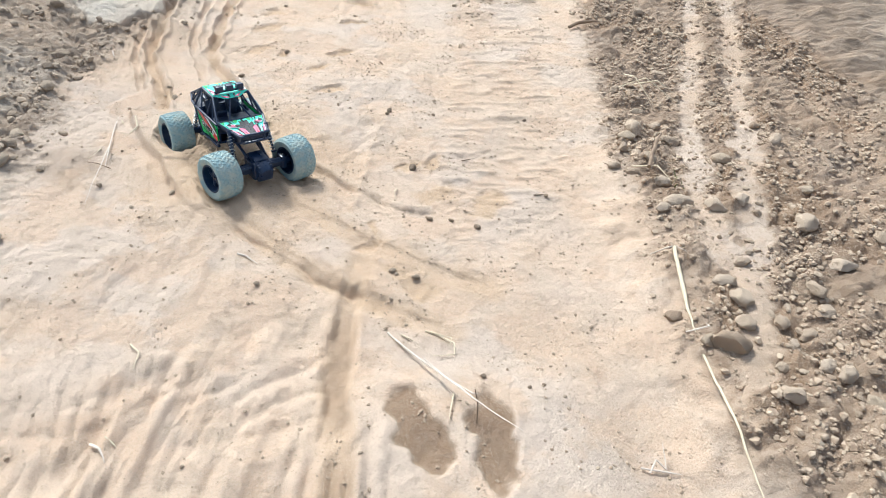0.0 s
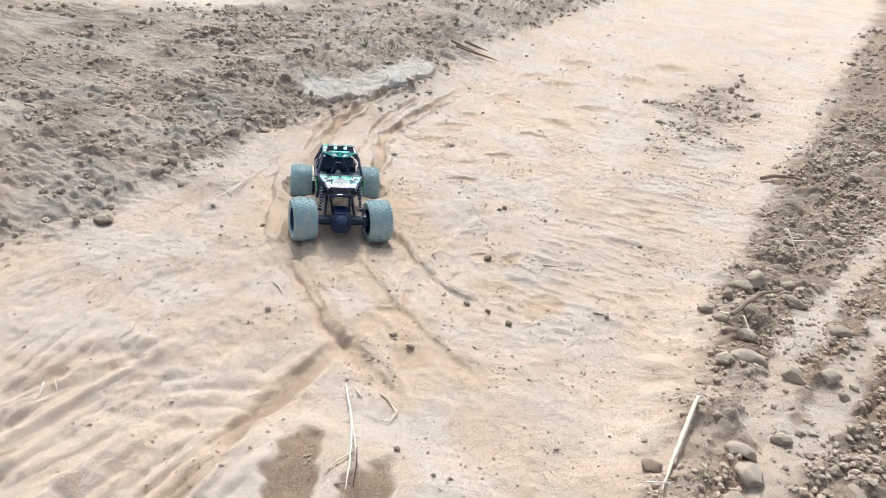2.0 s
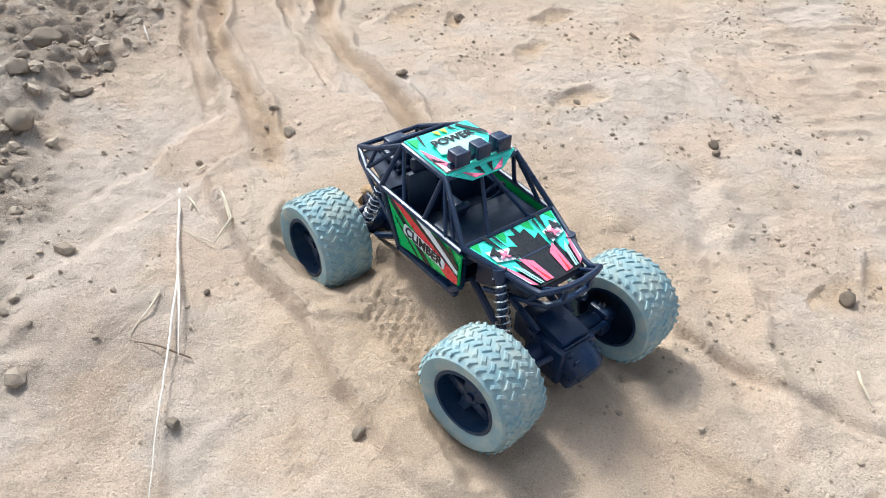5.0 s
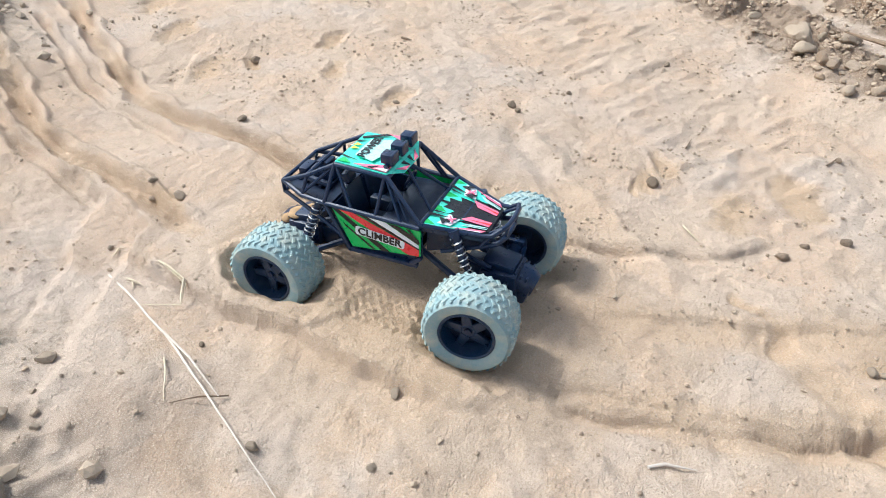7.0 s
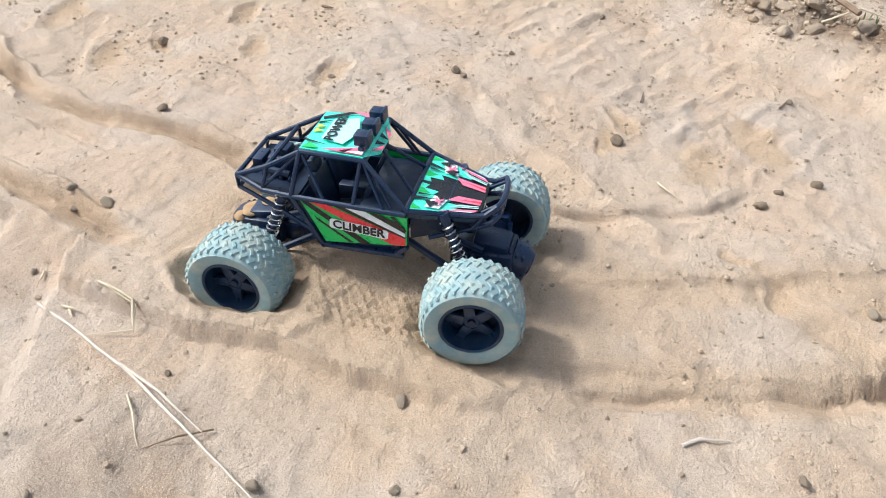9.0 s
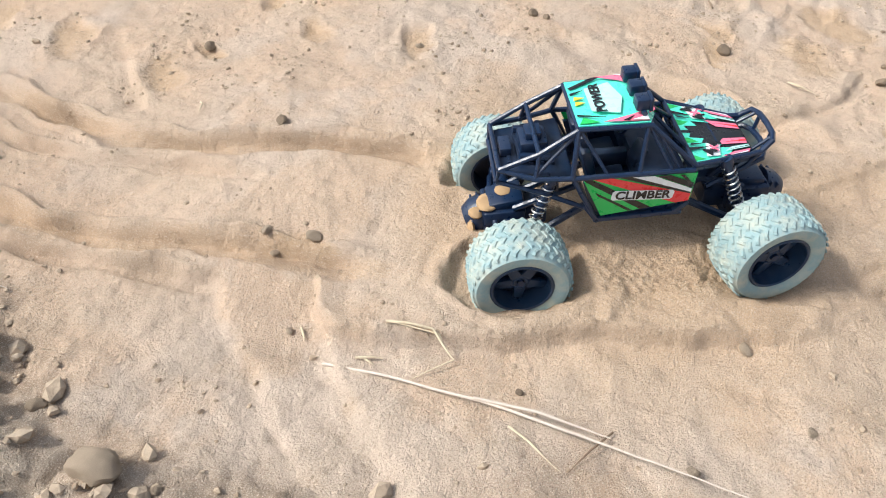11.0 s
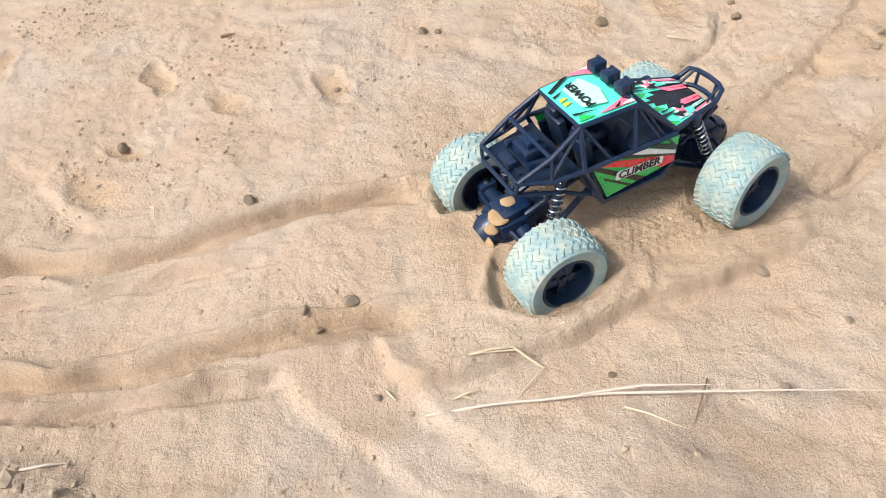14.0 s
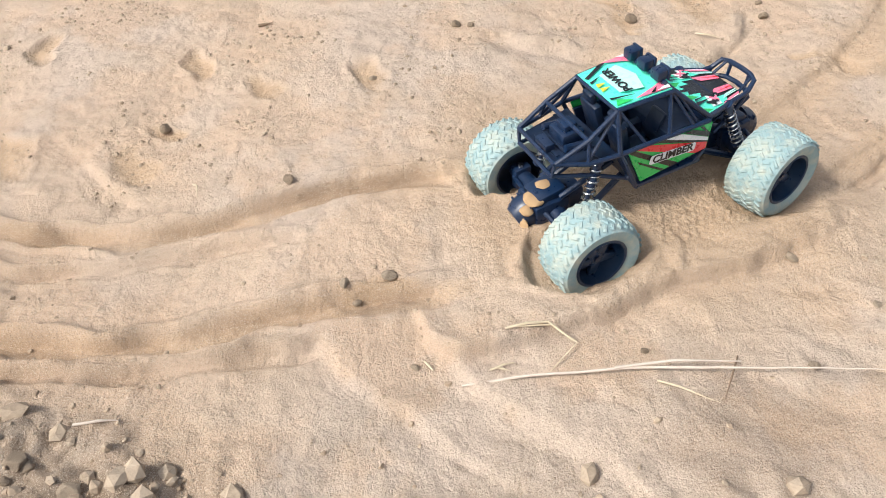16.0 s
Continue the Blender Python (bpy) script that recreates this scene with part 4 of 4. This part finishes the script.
for x, y, size in (
    (0.585, 1.572, 0.055), (0.536, 1.447, 0.042), (0.495, 1.381, 0.036), (0.522, 1.317, 0.042), (0.500, 1.228, 0.055), (0.455, 1.215, 0.04), (0.564, 1.197, 0.055), (0.423, 0.966, 0.045), (0.431, 0.921, 0.05),
    (0.407, 0.864, 0.05), (0.692, 1.099, 0.07), (1.02, 2.467, 0.05), (0.658, 1.598, 0.04), (0.545, 1.405, 0.04), (0.470, 1.420, 0.03), (0.515, 1.48, 0.04), (0.62, 1.20, 0.05), (0.675, 0.81, 0.035),
    (0.893, 0.933, 0.05), (0.699, 0.992, 0.03), (0.782, 0.868, 0.04), (0.708, 0.772, 0.035), (0.94, 0.76, 0.045), (0.693, 0.693, 0.035), (0.39, 0.70, 0.045), (0.50, 0.72, 0.04), (0.46, 0.80, 0.035), (0.56, 0.86, 0.04),
):
    if x > 0.6 and y < 1.0:
        x, y = -0.52 + 0.86 * (x + 0.52), 0.767 + 0.86 * (y - 0.767)
    elif y < 1.6:
        x, y = 0.12 + 0.945 * (x - 0.12) + 0.06 * max(0.0, min(1.0, (1.4 - y) / 0.4)), 0.945 * y
    lump(GREYS, "stone", x, y, size * 0.85, "dusty angular stone half sunk in broken earth", "stone", "stones beside the track")
for x, y, size in (
    (-0.622, 1.552, 0.030), (-0.732, 1.753, 0.048), (-0.74, 1.928, 0.05), (-0.956, 1.834, 0.04), (-0.706, 1.673, 0.03), (-0.78, 2.155, 0.04), (-0.645, 1.654, 0.02), (-0.756, 1.844, 0.035), (-1.048, 2.274, 0.04),
    (-1.286, 2.499, 0.05), (-0.622, 2.002, 0.025), (-0.879, 2.278, 0.035), (-0.70, 1.54, 0.045), (-0.66, 1.49, 0.035), (-0.997, 1.852, 0.035), (-0.73, 1.44, 0.04),
):
    x = min(x, float(np.interp(y, LEFT_Y, LEFT_X)) - 0.03)
    lump(PALES, "stone", x, y, size * 0.8, "pale weathered stone among dry clods", "stone", "stones on the far bank", 0.36)


def on_soil(x, y, rng, extra=0.0):
    """How likely a clod is at each place."""
    h, soil, crust, damp_shade, fresh = relief(x, y)
    return h, np.clip(soil * (0.55 + 0.9 * wave(x, y, 0.14, 51)) + extra, 0, 1) * (1 - 0.6 * crust) * np.where(x < -0.3, 0.45 + 0.5 * wave(x, y, 0.3, 53), 1.0)


sow = np.random.default_rng(11)
# clods that can be told apart
tx, ty = sow.uniform(-1.25, 1.05, 5200), sow.uniform(0.55, 2.5, 5200)
th, chance = on_soil(tx, ty, sow)
keep = sow.uniform(0, 1, 5200) < chance
picked = [(x, y) for x, y in zip(tx[keep], ty[keep])][:270]
for x, y in picked:
    size = 0.010 + 0.028 * dice.random() ** 3
    lump(PALES if x < -0.3 else CLODS if dice.random() < 0.75 else GREYS, "clod", x, y, size, "dry brown earth clod in broken soil", "clod", "clods in the broken soil", 0.32)


def scatter(name, count, x0, x1, y0, y1, small, large, mat, label, category, sand=0.0, power=2.5):
    """A joined spread of crumbs, each a squashed lump of its own."""
    phi = (1 + 5 ** 0.5) / 2
    base = np.array([(-1, phi, 0), (1, phi, 0), (-1, -phi, 0), (1, -phi, 0), (0, -1, phi), (0, 1, phi), (0, -1, -phi), (0, 1, -phi), (phi, 0, -1), (phi, 0, 1), (-phi, 0, -1), (-phi, 0, 1)]) / 3.8
    tri = np.array([(0, 11, 5), (0, 5, 1), (0, 1, 7), (0, 7, 10), (0, 10, 11), (1, 5, 9), (5, 11, 4), (11, 10, 2), (10, 7, 6), (7, 1, 8), (3, 9, 4), (3, 4, 2), (3, 2, 6), (3, 6, 8), (3, 8, 9), (4, 9, 5), (2, 4, 11), (6, 2, 10), (8, 6, 7), (9, 8, 1)])
    x, y = sow.uniform(x0, x1, count * 6), sow.uniform(y0, y1, count * 6)
    h, chance = on_soil(x, y, sow, sand)
    if sand:
        chance = chance * np.clip(0.35 + 1.6 * wave(x, y, 0.12, 52), 0.05, 1)
    keep = np.flatnonzero(sow.uniform(0, 1, len(x)) < chance)[:count]
    x, y, h, n = x[keep], y[keep], h[keep], len(keep)
    size = small + (large - small) * sow.uniform(0, 1, n) ** power
    a = sow.uniform(0, 2 * np.pi, n)
    shape = base[None] * (1 + sow.uniform(-0.28, 0.28, (n, 12, 1))) * np.stack([size * sow.uniform(0.8, 1.5, n), size, size * sow.uniform(0.5, 0.9, n)], -1)[:, None]
    c, s = np.cos(a)[:, None], np.sin(a)[:, None]
    out = np.stack([shape[..., 0] * c - shape[..., 1] * s + x[:, None], shape[..., 0] * s + shape[..., 1] * c + y[:, None], shape[..., 2] + (h + 0.15 * size)[:, None]], -1)
    me = bpy.data.meshes.new(name)
    me.from_pydata(out.reshape(-1, 3), [], (tri[None] + 12 * np.arange(n)[:, None, None]).reshape(-1, 3))
    me.shade_smooth()
    me.set_sharp_from_angle(angle=radians(18))
    me.materials.append(mat)
    return tagged(new(name, me), label, category, kind="stuff")


scatter("gravel", 15000, 0.1, 1.3, 0.45, 2.9, 0.0026, 0.014, CLOD, "loose crumbs and gravel of dry brown earth", "gravel")
scatter("pale_gravel", 7000, -1.6, -0.3, 0.45, 2.9, 0.0026, 0.020, PALE_CLOD, "loose dusty crumbs of pale dry earth", "gravel", power=3.5)
scatter("far_gravel", 5000, -3.2, 2.2, 2.4, 5.0, 0.007, 0.03, PALE_CLOD, "loose clods along the distant track edge", "gravel")
scatter("sand_crumbs", 9000, -0.85, 0.6, 0.5, 2.3, 0.0012, 0.0060, CLOD, "scattered brown crumbs over pale sand", "crumbs", 0.35, 3.5)
scatter("far_crumbs", 1300, -1.2, 1.5, 2.0, 4.5, 0.003, 0.012, CLOD, "scattered crumbs over the distant sand", "crumbs", 0.3, 3.5)


# ---- straw, sticks and grass ----
def strand(name, points, radius, mat, label, category, group="", flat=1.0, lift=0.0):
    """A stalk through points (x, y, height over the ground)."""
    line = []
    pts = [Vector((x, y, height(x, y) + z + lift)) for x, y, z in points]
    for a, b in zip(pts, pts[1:]):
        for k in range(4):
            q = a.lerp(b, k / 4)
            line.append(q + Vector((noise.noise(q * 40), noise.noise(q * 40 + Vector((9, 0, 0))), 0)) * radius * 0.9)
    line.append(pts[-1])
    n = len(line)
    bm = tube(bmesh.new(), line, [radius * (1 - 0.75 * max(0, k / (n - 1) - 0.5) * 2) for k in range(n)], 7)
    ob = part(name, bm, mat, None)
    return tagged(ob, label, category, group)


BLADE = "long bleached grass blade curling over the sand"
blade = strand("dry_grass", ((-0.118, 0.915, 0.001), (-0.088, 0.85, 0.010), (-0.066, 0.795, 0.016), (-0.048, 0.74, 0.030), (-0.030, 0.68, 0.055), (-0.01, 0.61, 0.09)), 0.0015, WHITE_STRAW, BLADE, "dry grass")
bm = tube(bmesh.new(), [(-0.079, 0.828, height(-0.079, 0.828) + 0.019), (-0.055, 0.775, 0.034), (-0.035, 0.725, 0.058), (-0.031, 0.717, 0.066)], [0.0009, 0.0011, 0.0009, 0.0005], 6)
part("side_leaf", bm, WHITE_STRAW, blade)
bm = tube(bmesh.new(), [(-0.034, 0.722, 0.07), (-0.030, 0.712, 0.05), (-0.030, 0.700, 0.015)], [0.0007, 0.0009, 0.0007], 6)
part("stem", bm, BROWN_TWIG, blade)
lying = strand("dry_grass", ((-0.591, 1.658, 0.003), (-0.5905, 1.60, 0.005), (-0.590, 1.525, 0.007), (-0.593, 1.470, 0.008), (-0.597, 1.420, 0.010), (-0.602, 1.36, 0.011), (-0.607, 1.29, 0.012)), 0.0012, WHITE_STRAW, "long bleached grass blade lying flat on sand", "dry grass")
part("side_leaf", tube(bmesh.new(), [(-0.590, 1.53, height(-0.59, 1.53) + 0.009), (-0.588, 1.48, height(-0.588, 1.48) + 0.011), (-0.589, 1.425, height(-0.589, 1.425) + 0.009)], [0.0012, 0.0012, 0.0005], 6), WHITE_STRAW, lying)
SHORT = "short bent piece of pale straw on sand"
for points, r, mat in (
    (((-0.058, 0.906, 0.002), (-0.034, 0.886, 0.003), (-0.021, 0.868, 0.006), (-0.026, 0.845, 0.004), (-0.060, 0.850, 0.002)), 0.0014, STRAW),
    (((-0.056, 0.902, 0.004), (-0.022, 0.880, 0.008), (-0.030, 0.862, 0.003)), 0.0008, STRAW),
    (((-0.098, 0.904, 0.002), (-0.088, 0.893, 0.004), (-0.080, 0.886, 0.002)), 0.0013, STRAW),
    (((-0.092, 0.895, 0.003), (-0.082, 0.893, 0.002)), 0.0010, STRAW),
    (((-0.032, 1.316, 0.003), (-0.040, 1.302, 0.006), (-0.040, 1.284, 0.002)), 0.0012, STRAW),
    (((-0.345, 1.138, 0.002), (-0.33, 1.131, 0.003), (-0.312, 1.110, 0.002)), 0.0016, WHITE_STRAW),
    (((-0.535, 0.760, 0.003), (-0.520, 0.742, 0.006), (-0.512, 0.722, 0.002)), 0.0018, WHITE_STRAW),
    (((-0.515, 0.760, 0.002), (-0.500, 0.745, 0.003)), 0.0014, STRAW),
    (((-0.50, 0.93, 0.002), (-0.485, 0.905, 0.006), (-0.49, 0.875, 0.003)), 0.0014, STRAW),
    (((-0.050, 0.756, 0.002), (-0.062, 0.728, 0.006), (-0.07, 0.705, 0.003)), 0.0012, STRAW),
    (((0.190, 0.600, 0.003), (0.205, 0.615, 0.012), (0.215, 0.60, 0.006), (0.222, 0.635, 0.02)), 0.0014, WHITE_STRAW),
    (((0.18, 0.608, 0.003), (0.215, 0.598, 0.004), (0.235, 0.592, 0.002)), 0.0014, WHITE_STRAW),
    (((0.030, 1.926, 0.003), (0.036, 1.905, 0.003)), 0.0022, BROWN_TWIG),
    (((0.33, 0.80, 0.03), (0.36, 0.79, 0.045), (0.37, 0.81, 0.03)), 0.0012, WHITE_STRAW),
    (((0.38, 1.02, 0.01), (0.40, 1.00, 0.018), (0.42, 1.01, 0.01), (0.43, 0.99, 0.008)), 0.0012, WHITE_STRAW),
    (((0.13, 1.42, 0.002), (0.16, 1.43, 0.003)), 0.0012, BROWN_TWIG), (((0.245, 1.27, 0.002), (0.275, 1.268, 0.003)), 0.0012, BROWN_TWIG),
    (((-0.550, 1.619, 0.002), (-0.546, 1.600, 0.004), (-0.542, 1.581, 0.003), (-0.559, 1.556, 0.006), (-0.588, 1.584, 0.003)), 0.0012, STRAW),
    (((-0.549, 1.612, 0.004), (-0.543, 1.575, 0.007), (-0.556, 1.560, 0.004)), 0.0008, STRAW),
    (((-0.581, 1.633, 0.002), (-0.577, 1.622, 0.004), (-0.573, 1.612, 0.002)), 0.0011, STRAW), (((-0.578, 1.628, 0.003), (-0.582, 1.616, 0.002)), 0.0009, STRAW),
    (((-0.604, 1.498, 0.002), (-0.612, 1.480, 0.004), (-0.627, 1.452, 0.002)), 0.0009, STRAW), (((-0.580, 1.424, 0.003), (-0.603, 1.436, 0.006), (-0.627, 1.449, 0.002)), 0.0008, BROWN_TWIG),
    (((-0.318, 1.944, 0.002), (-0.324, 1.938, 0.004), (-0.338, 1.936, 0.002)), 0.0010, STRAW), (((-0.566, 1.690, 0.002), (-0.576, 1.682, 0.003)), 0.0010, STRAW),
    (((-0.632, 1.968, 0.002), (-0.629, 1.949, 0.003), (-0.626, 1.935, 0.002)), 0.0012, WHITE_STRAW),
):
    strand("straw" if mat is not BROWN_TWIG else "twig", points, r, mat, SHORT if mat is not BROWN_TWIG else "short dark twig lying on the sand", "straw" if mat is not BROWN_TWIG else "twig", "straws on the sand")
strand("stick", ((0.411, 1.000, 0.012), (0.390, 0.930, 0.012), (0.373, 0.868, 0.010), (0.360, 0.812, 0.008)), 0.0034, STRAW, "pale dry stick lying along the sand's edge", "stick")
strand("stick", ((0.352, 0.768, 0.010), (0.345, 0.718, 0.010), (0.327, 0.640, 0.010), (0.311, 0.543, 0.010), (0.297, 0.480, 0.010)), 0.0019, STRAW, "long thin pale stick beside the sand", "stick")
strand("stick", ((0.480, 1.257, 0.030), (0.536, 1.342, 0.035), (0.600, 1.432, 0.025)), 0.0045, BROWN_TWIG, "grey-brown stick leaning on the stones", "stick")
strand("root", ((0.655, 2.165, 0.008), (0.69, 2.175, 0.016), (0.735, 2.185, 0.018), (0.78, 2.21, 0.008)), 0.005, BROWN_TWIG, "dark gnarled root lying on the sand", "root")
for points in (((0.655, 1.76, 0.03), (0.640, 1.68, 0.06), (0.665, 1.60, 0.03)), ((0.665, 1.72, 0.03), (0.70, 1.67, 0.06), (0.75, 1.65, 0.02)), ((0.62, 1.71, 0.02), (0.66, 1.66, 0.05), (0.74, 1.60, 0.02)), ((0.47, 1.30, 0.02), (0.50, 1.26, 0.03), (0.51, 1.21, 0.02))):
    strand("straw", points, 0.0016, STRAW, "thin pale straw stalk among the stones", "straw", "straws among the stones")
for points in (((-0.42, 2.95, 0.02), (-0.33, 2.93, 0.03), (-0.25, 2.95, 0.02)), ((-0.45, 2.99, 0.02), (-0.34, 2.97, 0.02), (-0.27, 2.99, 0.01)), ((-0.40, 3.02, 0.02), (-0.30, 3.0, 0.03))):
    strand("twig", points, 0.005, BROWN_TWIG, "dark dry twig in a heap on the bank", "twig", "twigs on the bank")


def grass_tuft(x, y, count, tall, mat, label):
    rng = random.Random(int(1000 * (x + 3) + y * 77))
    thing = None
    for k in range(count):
        a, lean = rng.uniform(0, 6.283), rng.uniform(0.2, 1.0)
        px, py = x + rng.gauss(0, 0.012), y + rng.gauss(0, 0.012)
        t = tall * rng.uniform(0.5, 1.1)
        z = height(px, py) - 0.003
        bm = bmesh.new()
        line = [Vector((px + math.cos(a) * lean * t * q * q, py + math.sin(a) * lean * t * q * q, z + t * q * (1 - 0.3 * lean * q))) for q in (0, 0.35, 0.7, 1)]
        side = Vector((-math.sin(a), math.cos(a), 0)) * 0.0016
        rows = [(bm.verts.new(p - side * w), bm.verts.new(p + side * w)) for p, w in zip(line, (1, 0.9, 0.6, 0.1))]
        for (p, q), (r, s) in zip(rows, rows[1:]):
            bm.faces.new((p, q, s, r))
        if thing is None:
            thing = tagged(new("grass_tuft"), label, "grass", "grass tufts on the bank")
        part("leaf", bm, mat, thing)
    return thing


for x, y, n, tall in ((-0.955, 2.08, 14, 0.03), (-0.93, 2.12, 9, 0.025), (-0.84, 2.62, 16, 0.05), (-0.78, 2.70, 14, 0.05), (-0.70, 2.66, 12, 0.045), (-0.62, 2.75, 10, 0.04), (-0.90, 2.72, 12, 0.05), (0.545, 1.245, 9, 0.025)):
    grass_tuft(x, y, n, tall, GRASS if n < 13 else STRAW, "sparse tuft of short dry grass" if n >= 13 else "small dull green grass tuft")
